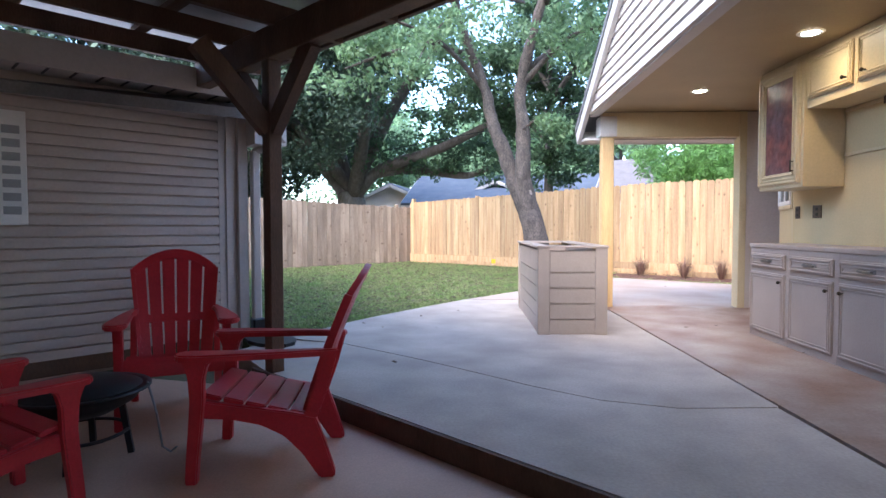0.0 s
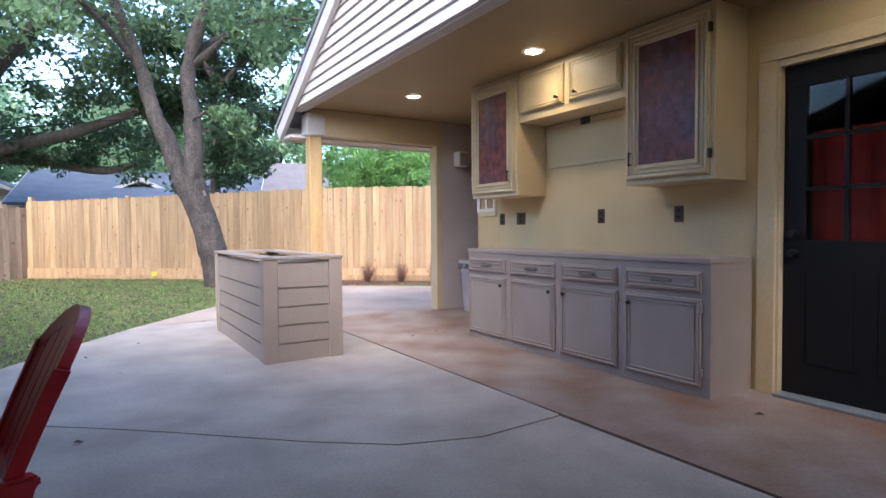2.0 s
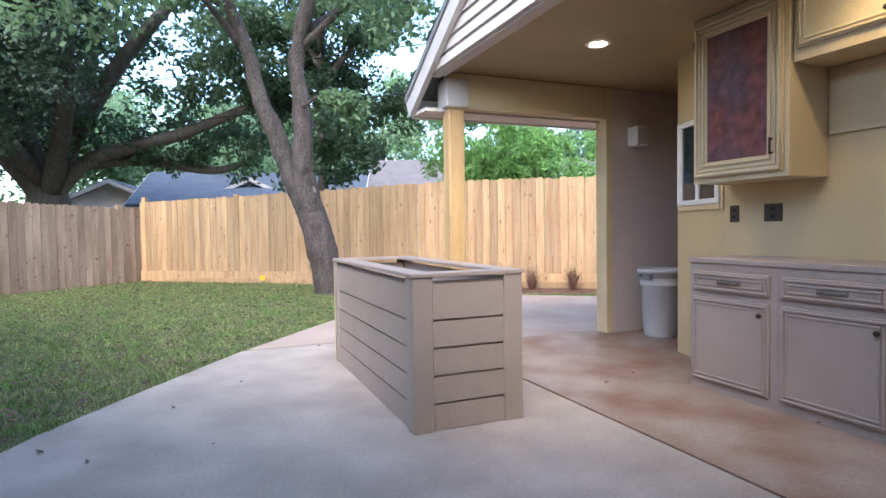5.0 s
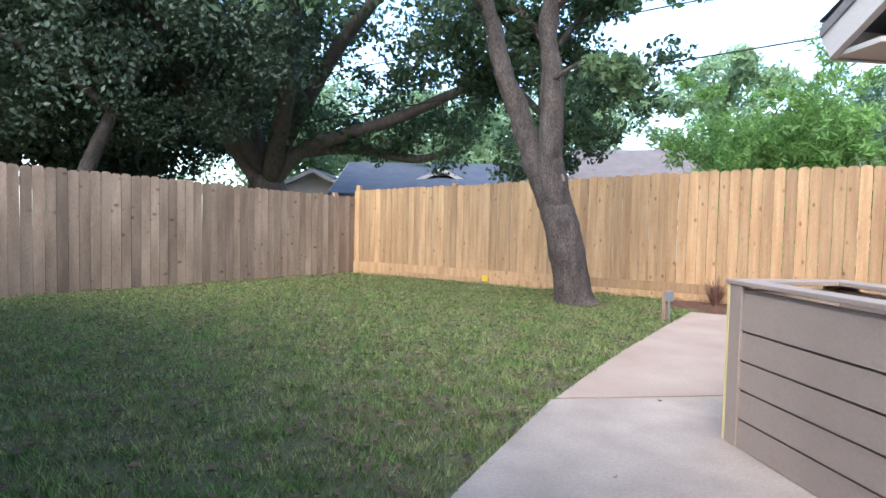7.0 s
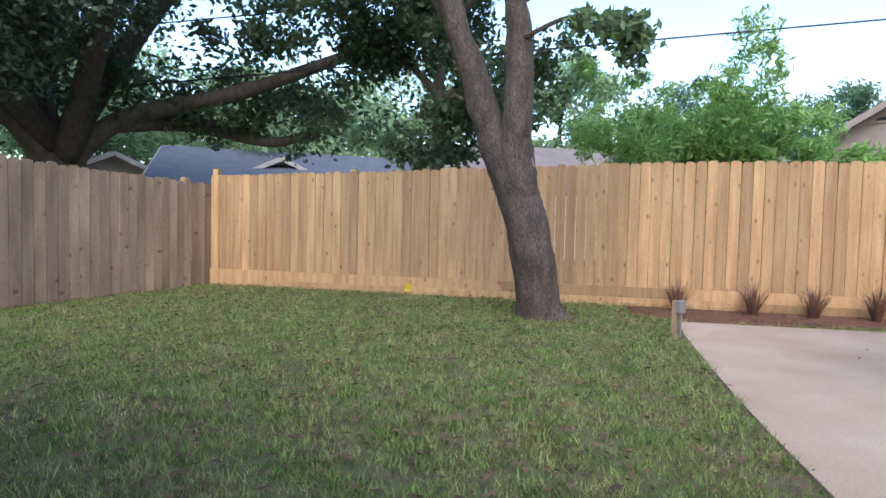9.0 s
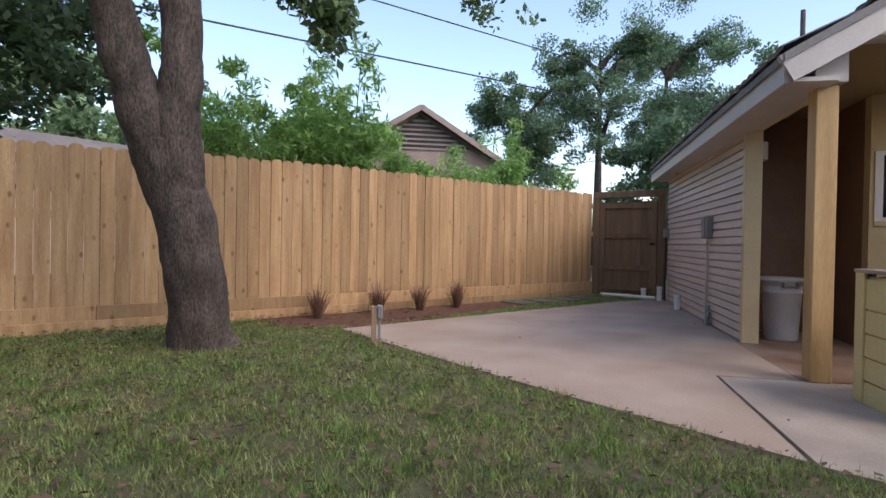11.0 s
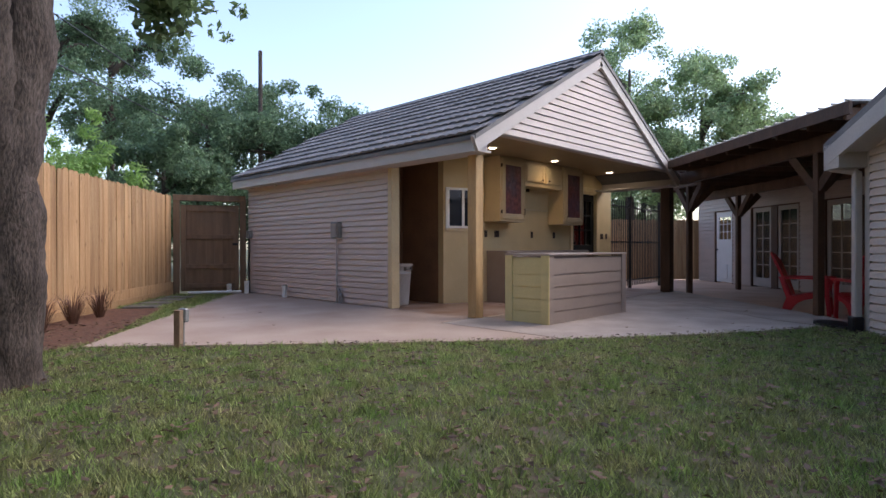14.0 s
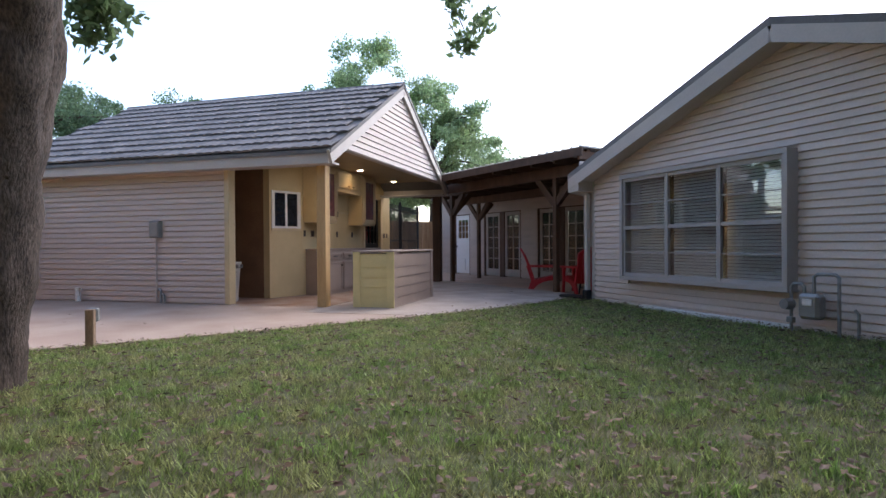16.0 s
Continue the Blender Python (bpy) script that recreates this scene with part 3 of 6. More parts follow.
# gas meter
gas = thing("gas_meter", HM @ pose(3.84, -0.2, 0) @ Matrix.Diagonal((0.74, 0.74, 0.78, 1)), "grey gas meter with pipes against the house wall", "gas meter")
part("meter_body", box(-0.16, -0.1, 0.18, 0.14, 0.1, 0.52, 0.04), M_GREYMETAL, gas, "grey meter case")
part("meter_dial", box(-0.08, -0.115, 0.36, 0.06, -0.1, 0.45, 0.008), M_WHITE, gas, "white dial plate")
part("regulator", tube([(-0.33, 0, 0.36), (-0.33, -0.14, 0.36)], [0.085, 0.07], 12), M_GREYMETAL, gas)
part("riser_pipe", tube([(0.33, 0.05, -0.05), (0.33, 0.05, 0.74), (0.28, 0.05, 0.78), (0.06, 0.02, 0.78), (0.02, 0.0, 0.74), (0.02, 0.0, 0.5)], 0.024, 8), M_GREYMETAL, gas)
part("inlet_pipe", tube([(-0.33, 0.02, -0.05), (-0.33, 0.02, 0.60), (-0.28, 0.02, 0.64), (-0.16, 0.0, 0.64), (-0.12, 0, 0.6), (-0.12, 0, 0.5)], 0.024, 8), M_GREYMETAL, gas)
part("valve", box(-0.38, -0.03, 0.10, -0.28, 0.05, 0.18, 0.01), M_GREYMETAL, gas)
part("stub_pipe", tube([(0.55, 0.1, -0.05), (0.55, 0.1, 0.30), (0.50, 0.1, 0.34)], 0.02, 8), M_GREYMETAL, gas)
lap_wall(house_front, M_HOUSE_SIDING, Matrix.Identity(4), 0.02, 6.9, -0.02, 3.3, step=0.088, holes=((WIN[0] - 0.06, WIN[1] - 0.06, WIN[2] + 0.06, WIN[3] + 0.06),),
         clip=lambda z: (max(0.02, (z - 2.06) / SH), min(6.9, 6.9 - (z - 2.06) / SH)))

# ---- pergola ----
PM = pose(-3.20, -3.42, 0, 0, 0, math.degrees(math.atan2(-0.67, 0.74)))
pergola = thing("pergola", PM, "dark stained timber pergola with ribbed metal roof", "pergola")
BZ = 2.20


def pergola_post(x, y, z0, name="post"):
    p = part(name, box(-0.05, -0.05, z0, 0.05, 0.05, BZ, 0.006), M_DARKWOOD, pergola, m=pose(x, y, 0))
    for dx, dy in ((1, 0), (-1, 0), (0, -1)):
        bm = beam((0.03 * dx, 0.03 * dy, 1.72), (0.52 * dx, 0.52 * dy, BZ + 0.02), 0.075, 0.13)
        part("knee_brace", bm, M_DARKWOOD, p)


for x, y, z0 in ((0, 0, 0), (4.28, -0.34, -0.13), (6.3, -2.6, -0.13)):
    pergola_post(x, y, z0)
part("front_beam", box(-1.15, -0.06, BZ, 3.9, 0.06, BZ + 0.22, 0.008), M_DARKWOOD, pergola)
part("cross_beam", box(3.7, -0.39, BZ, 5.2, -0.29, BZ + 0.2, 0.008), M_DARKWOOD, pergola)
part("back_beam", box(-1.15, -2.66, BZ, 8.0, -2.54, BZ + 0.22, 0.008), M_DARKWOOD, pergola)
for k in range(15):
    x = -1.1 + k * 0.62
    y1 = 0.5 if x < 3.4 else 0.05 - 0.24 * (x - 3.4)
    part("rafter", beam((x, -3.2, BZ + 0.27), (x, y1, BZ + 0.27), 0.05, 0.14), M_DARKWOOD, pergola)
for k in range(5):
    part("purlin", beam((-1.15, 0.3 - k * 0.8, BZ + 0.36), (3.3 if k == 0 else 7.6, 0.3 - k * 0.8, BZ + 0.36), 0.09, 0.04), M_DARKWOOD, pergola)
roof_out = [(-1.25, 0.56), (3.30, 0.56), (3.75, 0.05), (8.0, -1.2), (8.0, -3.35), (-1.25, -3.35)]
part("metal_roof", prism(roof_out, BZ + 0.385, BZ + 0.40), M_METALROOF, pergola, "ribbed metal roof sheet")
part("front_fascia", box(-1.25, 0.53, BZ + 0.24, 3.32, 0.57, BZ + 0.385), M_DARKWOOD, pergola)
rib = None
for k in range(22):
    mm = pose(-1.2 + k * 0.21, 0, 0)
    if rib is None:
        rib = part("roof_rib", box(-0.015, -3.35, BZ + 0.40, 0.015, 0.585, BZ + 0.422, 0.004), M_METALROOF, pergola, m=mm)
    else:
        share(rib, mm, pergola)

# iron gate between shed and house
M_IRON = mat("black_iron", (0.018, 0.017, 0.017), rough=0.5, metal=0.4, bump=0.1, spread=0.2)
ga, gb = Vector((1.45, -6.05, 0)), Vector((1.75, -9.6, 0))
iron = thing("iron_fence", Matrix.Identity(4), "black wrought iron bar fence and gate beside the shed", "fence")
n = 32
bar = None
for k in range(n + 1):
    p = ga.lerp(gb, k / n)
    if bar is None:
        bar = part("bar", box(-0.009, -0.009, -0.02, 0.009, 0.009, 2.05), M_IRON, iron, m=pose(p.x, p.y, 0))
    else:
        share(bar, pose(p.x, p.y, 0), iron)
for z in (0.12, 1.05, 1.9):
    part("rail", beam((ga.x, ga.y, z), (gb.x, gb.y, z), 0.03, 0.03), M_IRON, iron)
for k in (0, 0.42, 1.0):
    p = ga.lerp(gb, k)
    part("post", box(-0.03, -0.03, -0.13, 0.03, 0.03, 2.15), M_IRON, iron, m=pose(p.x, p.y, 0))


# ---- fences ----
def picket(h, w=0.136):
    bm = bmesh.new()
    c = 0.03
    out = ((-w / 2, 0), (w / 2, 0), (w / 2, h - c), (w / 2 - c, h), (-w / 2 + c, h), (-w / 2, h - c))
    f = [bm.verts.new((x, -0.009, z)) for x, z in out]
    b = [bm.verts.new((x, 0.009, z)) for x, z in out]
    bm.faces.new(f)
    bm.faces.new(b[::-1])
    for i in range(6):
        bm.faces.new((f[i], b[i], b[(i + 1) % 6], f[(i + 1) % 6]))
    bmesh.ops.recalc_face_normals(bm, faces=bm.faces[:])
    return bm


def fence(name, m, length, height, z0, material, label, kick, low=lambda s: 1.0):
    rnd = random.Random(5)
    ob = thing(name, m, label, "fence")
    n = int(length / 0.142)
    meshes = [part("picket", picket(height + d), material, ob, m=pose(0.07 + 0.142 * i, rnd.uniform(-0.003, 0.003), z0, 0, rnd.uniform(-0.3, 0.3), 0) @ Matrix.Diagonal((1, 1, low(0.07 + 0.142 * i), 1))) for i, d in enumerate((0, 0.012, -0.01))]
    for i in range(3, n):
        share(meshes[rnd.randrange(3)], pose(0.07 + 0.142 * i, rnd.uniform(-0.004, 0.004), z0 + rnd.uniform(-0.006, 0.006), rnd.uniform(-0.3, 0.3), rnd.uniform(-0.12, 0.12), rnd.uniform(-0.8, 0.8)) @ Matrix.Diagonal((1, 1, low(0.07 + 0.142 * i), 1)), ob)
    for z in (z0 + 0.25, z0 + height * 0.55, z0 + height - 0.25):
        part("rail", box(0, 0.012, z - 0.045, length, 0.05, z + 0.045), material, ob)
    k = 0
    while k * 2.4 < length:
        part("fence_post", box(k * 2.4, 0.052, -0.1, k * 2.4 + 0.09, 0.14, z0 + height - 0.1), material, ob)
        if kick:
            part("kick_board", box(k * 2.4, -0.03, -0.06, min(length, k * 2.4 + 2.392), 0.011, z0 + 0.03, 0.004), material, ob)
            part("lower_board", box(k * 2.4 + 0.9, -0.045, -0.08, min(length, k * 2.4 + 3.29), -0.031, 0.10, 0.004), material, ob)
        k += 1
    return ob


FC = Vector((-3.42, 9.62))
FRD = Vector((0.782, -0.624))
fence_new = fence("wood_fence", pose(FC.x, FC.y, 0, 0, 0, math.degrees(math.atan2(FRD.y, FRD.x))), 13.3, 1.76, 0.22, M_FENCE, "new golden cedar picket fence with kick board", True, lambda s: 0.875 + 0.125 * min(1, s / 7))
FLA = 43.5
fence_old = fence("wood_fence", pose(FC.x, FC.y, 0, 0, 0, FLA) @ pose(-12.5, 0, 0), 12.56, 1.80, 0.0, M_FENCE_OLD, "weathered grey brown picket fence", False, lambda s: 1.0 - 0.10 * max(0, (s - 6) / 6.5))
fence_far = fence("wood_fence", pose(9.6, -4.6, 0, 0, 0, 227.8), 16, 1.9, -0.1, M_FENCE, "golden picket fence beyond the iron gate", False)

# wooden gate
ga, gb = Vector((6.92, 1.32, 0)), Vector((6.27, 0.10, 0))
wg = thing("wood_gate", pose(ga.x, ga.y, 0, 0, 0, math.degrees(math.atan2(gb.y - ga.y, gb.x - ga.x))), "dark brown closed timber gate with cross rails", "gate")
GL = (gb - ga).length
for x in (0.0, GL - 0.12):
    part("gate_post", box(x, -0.06, -0.05, x + 0.12, 0.06, 1.98, 0.006), M_BROWN_GATE, wg)
part("header", box(0, -0.07, 1.88, GL, 0.07, 2.0, 0.006), M_BROWN_GATE, wg)
gx0, gx1 = 0.14, GL - 0.14
nb = 7
for i in range(nb):
    w = (gx1 - gx0) / nb
    part("board", box(gx0 + i * w + 0.0006, 0.0, 0.05, gx0 + (i + 1) * w - 0.0006, 0.02, 1.80), M_BROWN_GATE, wg)
for z in (0.16, 0.55, 1.15, 1.72):
    part("cross_rail", box(gx0, -0.035, z - 0.045, gx1, -0.001, z + 0.045, 0.004), M_BROWN_GATE, wg)
for x in (gx0, gx1 - 0.09):
    part("stile", box(x, -0.04, 0.08, x + 0.09, -0.036 + 0.036, 1.80, 0.004), M_BROWN_GATE, wg)
part("latch", box(gx1 - 0.12, -0.06, 0.98, gx1 - 0.02, -0.04, 1.03), M_BLACK, wg)

# ---- outdoor kitchen ----
def panel_door(name, y0, y1, z0, z1, x, material, parent, label=""):
    """A cabinet front facing -x with a raised moulding."""
    d = part(name, box(x - 0.018, y0, z0, x, y1, z1, 0.004), material, parent, label)
    w = 0.035
    for off, t in ((0.012, 0.010), (0.036, 0.007)):
        a, b, c, e = y0 + off, y1 - off, z0 + off, z1 - off
        k = 0.014
        part("moulding", boxes([(x - 0.018 - t, a, c, x - 0.018, b, c + k), (x - 0.018 - t, a, e - k, x - 0.018, b, e), (x - 0.018 - t, a, c + k, x - 0.018, a + k, e - k), (x - 0.018 - t, b - k, c + k, x - 0.018, b, e - k)], 0.003), material, d)
    return d


M_BRASS = mat("dark_bronze", (0.07, 0.055, 0.04), rough=0.4, metal=0.8, bump=0.05, spread=0.15)
M_PEWTER = mat("pewter_metal", (0.25, 0.23, 0.21), rough=0.4, metal=0.7, bump=0.05, spread=0.15)
CX = 0.92
ys = [(-1.69, -2.33), (-2.33, -2.97), (-2.97, -3.61), (-3.61, -4.27)]
for i, (ya, yb) in enumerate(ys):
    cab = thing("base_cabinet", KITCHEN, "taupe painted base cabinet with drawer and panel door", "cabinet", "base cabinets along the kitchen wall")
    part("body", boxes([(CX, yb + 0.001, 0.0, CX + 0.02, ya - 0.001, 0.835), (CX + 0.02, yb + 0.001, 0.0, KX - 0.005, yb + 0.02, 0.835), (CX + 0.02, ya - 0.02, 0.0, KX - 0.005, ya - 0.001, 0.835), (CX + 0.02, yb + 0.02, 0.02, KX - 0.005, ya - 0.02, 0.04)]), M_TAUPE, cab)
    dr = panel_door("drawer", yb + 0.045, ya - 0.03, 0.655, 0.785, CX - 0.001, M_TAUPE, cab)
    ym = (ya + yb) / 2
    part("pull", boxes([(CX - 0.045, ym - 0.07, 0.712, CX - 0.032, ym + 0.07, 0.728), (CX - 0.034, ym - 0.065, 0.714, CX - 0.019, ym - 0.05, 0.726), (CX - 0.034, ym + 0.05, 0.714, CX - 0.019, ym + 0.065, 0.726), (CX - 0.022, ym - 0.085, 0.702, CX - 0.0195, ym + 0.085, 0.738)], 0.002), M_PEWTER, dr, "pewter drawer pull")
    dd = panel_door("door", yb + 0.045, ya - 0.03, 0.06, 0.615, CX - 0.001, M_TAUPE, cab)
    ky = (yb + 0.09) if i < 2 else (ya - 0.075)
    bm = bmesh.new()
    bmesh.ops.create_uvsphere(bm, u_segments=10, v_segments=8, radius=0.015, matrix=Matrix.Translation((CX - 0.045, ky, 0.545)))
    add_tube(bm, [(CX - 0.04, ky, 0.545), (CX - 0.018, ky, 0.545)], [0.006, 0.008], 8)
    part("knob", bm, M_BRASS, dd, "dark bronze knob", smooth=True)
    hy = (ya - 0.03) if i < 2 else (yb + 0.045)
    for hz in (0.13, 0.53):
        part("hinge", box(CX - 0.018, hy - 0.012, hz, CX - 0.002, hy + 0.012, hz + 0.05, 0.003), M_TAUPE, dd)
counter = thing("countertop", KITCHEN, "taupe painted countertop over the base cabinets", "countertop")
part("slab", box(CX - 0.012, -4.285, 0.836, KX - 0.003, -1.68, 0.872, 0.004), M_TAUPE, counter)
part("end_panel", box(CX - 0.005, -4.286, 0.0, KX - 0.003, -4.272, 0.835), M_TAUPE, counter)

M_ART = mat("red_violet_textured_glass", (0.20, 0.06, 0.045), (0.11, 0.075, 0.10), rough=0.32, scale=3.2, fine=14, bump=0.5, spread=0.4, spec=0.35)


def wall_cabinet(y0, y1, handle_low_side, hinge_side):
    cab = thing("wall_cabinet", KITCHEN, "cream wall cabinet with red violet textured glass door", "cabinet", "cream wall cabinets")
    x = 1.02
    for row in ([(x, y1, 1.37, KX - 0.004, y1 + 0.018, 2.475), (x, y0 - 0.018, 1.37, KX - 0.004, y0, 2.475), (x, y1 + 0.018, 1.37, KX - 0.004, y0 - 0.018, 1.39), (x, y1 + 0.018, 2.45, KX - 0.004, y0 - 0.018, 2.475), (KX - 0.02, y1 + 0.018, 1.39, KX - 0.004, y0 - 0.018, 2.45)]):
        part("panel", box(*row, 0.002), M_CREAM_TRIM, cab)
    a, b, c, e = y1 + 0.03, y0 - 0.03, 1.405, 2.43
    part("face_frame", boxes([(x + 0.0005, y1 + 0.018, 1.39, x + 0.018, y1 + 0.08, 2.45), (x + 0.0005, y0 - 0.08, 1.39, x + 0.018, y0 - 0.018, 2.45), (x + 0.0005, y1 + 0.08, 1.39, x + 0.018, y0 - 0.08, 1.46), (x + 0.0005, y1 + 0.08, 2.38, x + 0.018, y0 - 0.08, 2.45)]), M_CREAM_TRIM, cab)
    d = part("door", boxes([(x - 0.022, a, c, x - 0.001, b, c + 0.1), (x - 0.022, a, e - 0.1, x - 0.001, b, e), (x - 0.022, a, c + 0.1, x - 0.001, a + 0.1, e - 0.1), (x - 0.022, b - 0.1, c + 0.1, x - 0.001, b, e - 0.1)], 0.003), M_CREAM_TRIM, cab)
    for off, t, k in ((0.006, 0.016, 0.02), (0.035, 0.010, 0.018), (0.068, 0.014, 0.016)):
        aa, bb, cc, ee = a + off, b - off, c + off, e - off
        part("moulding", boxes([(x - 0.022 - t, aa, cc, x - 0.022, bb, cc + k), (x - 0.022 - t, aa, ee - k, x - 0.022, bb, ee), (x - 0.022 - t, aa, cc + k, x - 0.022, aa + k, ee - k), (x - 0.022 - t, bb - k, cc + k, x - 0.022, bb, ee - k)], 0.004), M_CREAM_TRIM, d)
    part("glass", box(x - 0.014, a + 0.1, c + 0.1, x - 0.008, b - 0.1, e - 0.1), M_ART, d, "textured red violet glass")
    hy = b - 0.05 if handle_low_side > 0 else a + 0.05
    part("handle", boxes([(x - 0.066, hy - 0.006, 1.50, x - 0.056, hy + 0.006, 1.60), (x - 0.06, hy - 0.005, 1.505, x - 0.035, hy + 0.005, 1.515), (x - 0.06, hy - 0.005, 1.585, x - 0.035, hy + 0.005, 1.595)], 0.002), M_BRASS, d, "dark bronze handle")
    hy = a if hinge_side < 0 else b
    for hz in (1.50, 2.28):
        part("hinge", box(x - 0.03, hy - 0.012, hz, x - 0.004, hy + 0.012, hz + 0.06, 0.003), M_BRASS, d)
    return cab


wall_cabinet(-1.62, -2.32, -1, 1)
wall_cabinet(-3.54, -4.24, 1, -1)
for k, (ya, yb, ky) in enumerate(((-2.33, -2.93, -2.84), (-2.93, -3.53, -3.05))):
    cab = thing("bridge_cabinet", KITCHEN, "small cream cabinet under the porch ceiling", "cabinet", "cream wall cabinets")
    part("body", boxes([(1.04, yb + 0.001, 2.02, KX - 0.004, ya - 0.001, 2.06), (1.04, yb + 0.001, 2.06, 1.06, ya - 0.001, 2.475), (1.06, yb + 0.001, 2.06, KX - 0.004, yb + 0.02, 2.475), (1.06, ya - 0.02, 2.06, KX - 0.004, ya - 0.001, 2.475)]), M_CREAM_TRIM, cab)
    d = panel_door("door", yb + 0.03, ya - 0.03, 2.09, 2.42, 1.039, M_CREAM_TRIM, cab)
    bm = bmesh.new()
    bmesh.ops.create_uvsphere(bm, u_segments=10, v_segments=8, radius=0.015, matrix=Matrix.Translation((0.99, ky, 2.15)))
    add_tube(bm, [(0.995, ky, 2.15), (1.02, ky, 2.15)], [0.006, 0.008], 8)
    part("knob", bm, M_BRASS, d, "dark bronze knob", smooth=True)
part("splash_panel", box(KX - 0.012, -3.53, 1.63, KX - 0.001, -2.335, 2.0), M_CREAM, shed, "cream board with a batten", m=KITCHEN)
part("splash_batten", boxes([(KX - 0.022, -3.53, 1.62, KX - 0.001, -2.335, 1.645), (KX - 0.022, -3.53, 1.985, KX - 0.012, -2.335, 2.01)]), M_CREAM_TRIM, shed, m=KITCHEN)

M_PLATE = mat("brown_outlet_plate", (0.07, 0.045, 0.03), rough=0.4, bump=0.02, spread=0.1)


def outlet(y, z, w, h, x=KX):
    o = thing("outlet", pose(x, y + KY, z), "brown electrical outlet plate on the cream wall", "outlet", "outlets on the kitchen wall")
    part("plate", box(-0.008, -w / 2, -h / 2, -0.0005, w / 2, h / 2, 0.002), M_PLATE, o)
    for dz in (-0.025, 0.025):
        part("socket", box(-0.011, -0.017, dz - 0.014, -0.008, 0.017, dz + 0.014, 0.002), M_BLACK, o)


for y, w in ((-1.66, 0.075), (-1.96, 0.13), (-3.0, 0.075), (-3.74, 0.075), (-5.62, 0.12), (-5.82, 0.075)):
    outlet(y, 1.165, w, 0.118)
outlet(-2.84, 2.0, 0.11, 0.08, KX - 0.023)

# dark door
dd = thing("entry_door", KITCHEN, "charcoal painted closed door with nine glass lights", "door")
y0, y1 = -4.45, -5.37
part("leaf", boxes([(KX + 0.05, y1, 0.02, KX + 0.09, y0, 0.98), (KX + 0.05, y1, 1.92, KX + 0.09, y0, 2.06), (KX + 0.05, y1, 0.98, KX + 0.09, y1 + 0.13, 1.92), (KX + 0.05, y0 - 0.13, 0.98, KX + 0.09, y0, 1.92)], 0.003), M_DOOR, dd)
gw_, gh_ = 0.22, 0.3133
part("muntins", boxes([(KX + 0.045, y0 - 0.13 - gw_ * i - 0.011, 0.98, KX + 0.08, y0 - 0.13 - gw_ * i + 0.011, 1.92) for i in (1, 2)] + [(KX + 0.045, y1 + 0.13, 0.98 + gh_ * i - 0.011, KX + 0.08, y0 - 0.13, 0.98 + gh_ * i + 0.011) for i in (1, 2)]), M_DOOR, dd)
part("pane", box(KX + 0.062, y1 + 0.13, 0.98, KX + 0.068, y0 - 0.13, 1.92), M_GLASS_DIM, dd, "glass lights")
for ya, yb in ((y0 - 0.14, y0 - 0.40), (y0 - 0.52, y0 - 0.78)):
    part("panel", box(KX + 0.044, yb, 0.22, KX + 0.05, ya, 0.80, 0.004), M_DOOR, dd)
for z in (0.90, 1.02):
    part("lock" if z > 1 else "knob", tube([(KX + 0.05, y0 - 0.07, z), (KX - 0.005, y0 - 0.07, z)], [0.028, 0.022], 12), M_BLACK, dd)
part("casing", boxes([(KX - 0.02, y0 + 0.015, 0, KX - 0.001, y0 + 0.13, 2.10), (KX - 0.02, y1 - 0.13, 0, KX - 0.001, y1 - 0.015, 2.10), (KX - 0.02, y1 - 0.13, 2.10, KX - 0.001, y0 + 0.13, 2.20)], 0.004), M_CREAM_TRIM, dd, "cream door casing")
part("jamb", boxes([(KX - 0.001, y0, 0, KX + 0.12, y0 + 0.045, 2.10), (KX - 0.001, y1 - 0.045, 0, KX + 0.12, y1, 2.10), (KX - 0.001, y1, 2.06, KX + 0.12, y0, 2.10)]), M_CREAM_TRIM, dd)
part("threshold", box(KX - 0.06, y1, 0.0, KX + 0.12, y0, 0.02, 0.004), M_GREYMETAL, dd, "grey metal threshold")
# red sheet added behind the glass to redden the two lower rows of lights
M_REDBACK = mat("red_cloth", (0.35, 0.03, 0.02), (0.22, 0.015, 0.012), rough=0.85, scale=2.5, fine=30, bump=0.1, spread=0.15)
red_back = tagged(part("red_curtain", prism([(KX + 0.20 + 0.012 * math.sin(i * 1.3), y0 - 0.1 - i * 0.028) for i in range(27)] + [(KX + 0.21 + 0.012 * math.sin(i * 1.3), y0 - 0.1 - i * 0.028) for i in range(26, -1, -1)], 0.9, 1.66), M_REDBACK, m=KITCHEN), "red sheet behind the lower door lights", "curtain")
# added dark boards that stand for the unlit room behind the door glass
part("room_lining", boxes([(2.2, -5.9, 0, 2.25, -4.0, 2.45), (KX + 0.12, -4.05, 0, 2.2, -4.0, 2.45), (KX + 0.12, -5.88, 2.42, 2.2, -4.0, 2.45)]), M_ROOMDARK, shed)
# small window in the canted wall: u along the wall from its kitchen end, facing the patio
M_DARKGLASS = mat("dark_window_glass", (0.02, 0.025, 0.035), rough=0.05, scale=2, fine=3, bump=0, spread=0.1, spec=0.8)
u0, u1, z0, z1 = 0.10, 0.66, 1.29, 1.89
sw = part("window_2", boxes([(-0.025, u0 - 0.045, z0 - 0.04, -0.001, u0, z1 + 0.04), (-0.025, u1, z0 - 0.04, -0.001, u1 + 0.045, z1 + 0.04), (-0.025, u0, z0 - 0.04, -0.001, u1, z0), (-0.025, u0, z1, -0.001, u1, z1 + 0.04)], 0.003), M_WHITE, shed, "white vinyl sliding window", m=CANT)
um = (u0 + u1) / 2
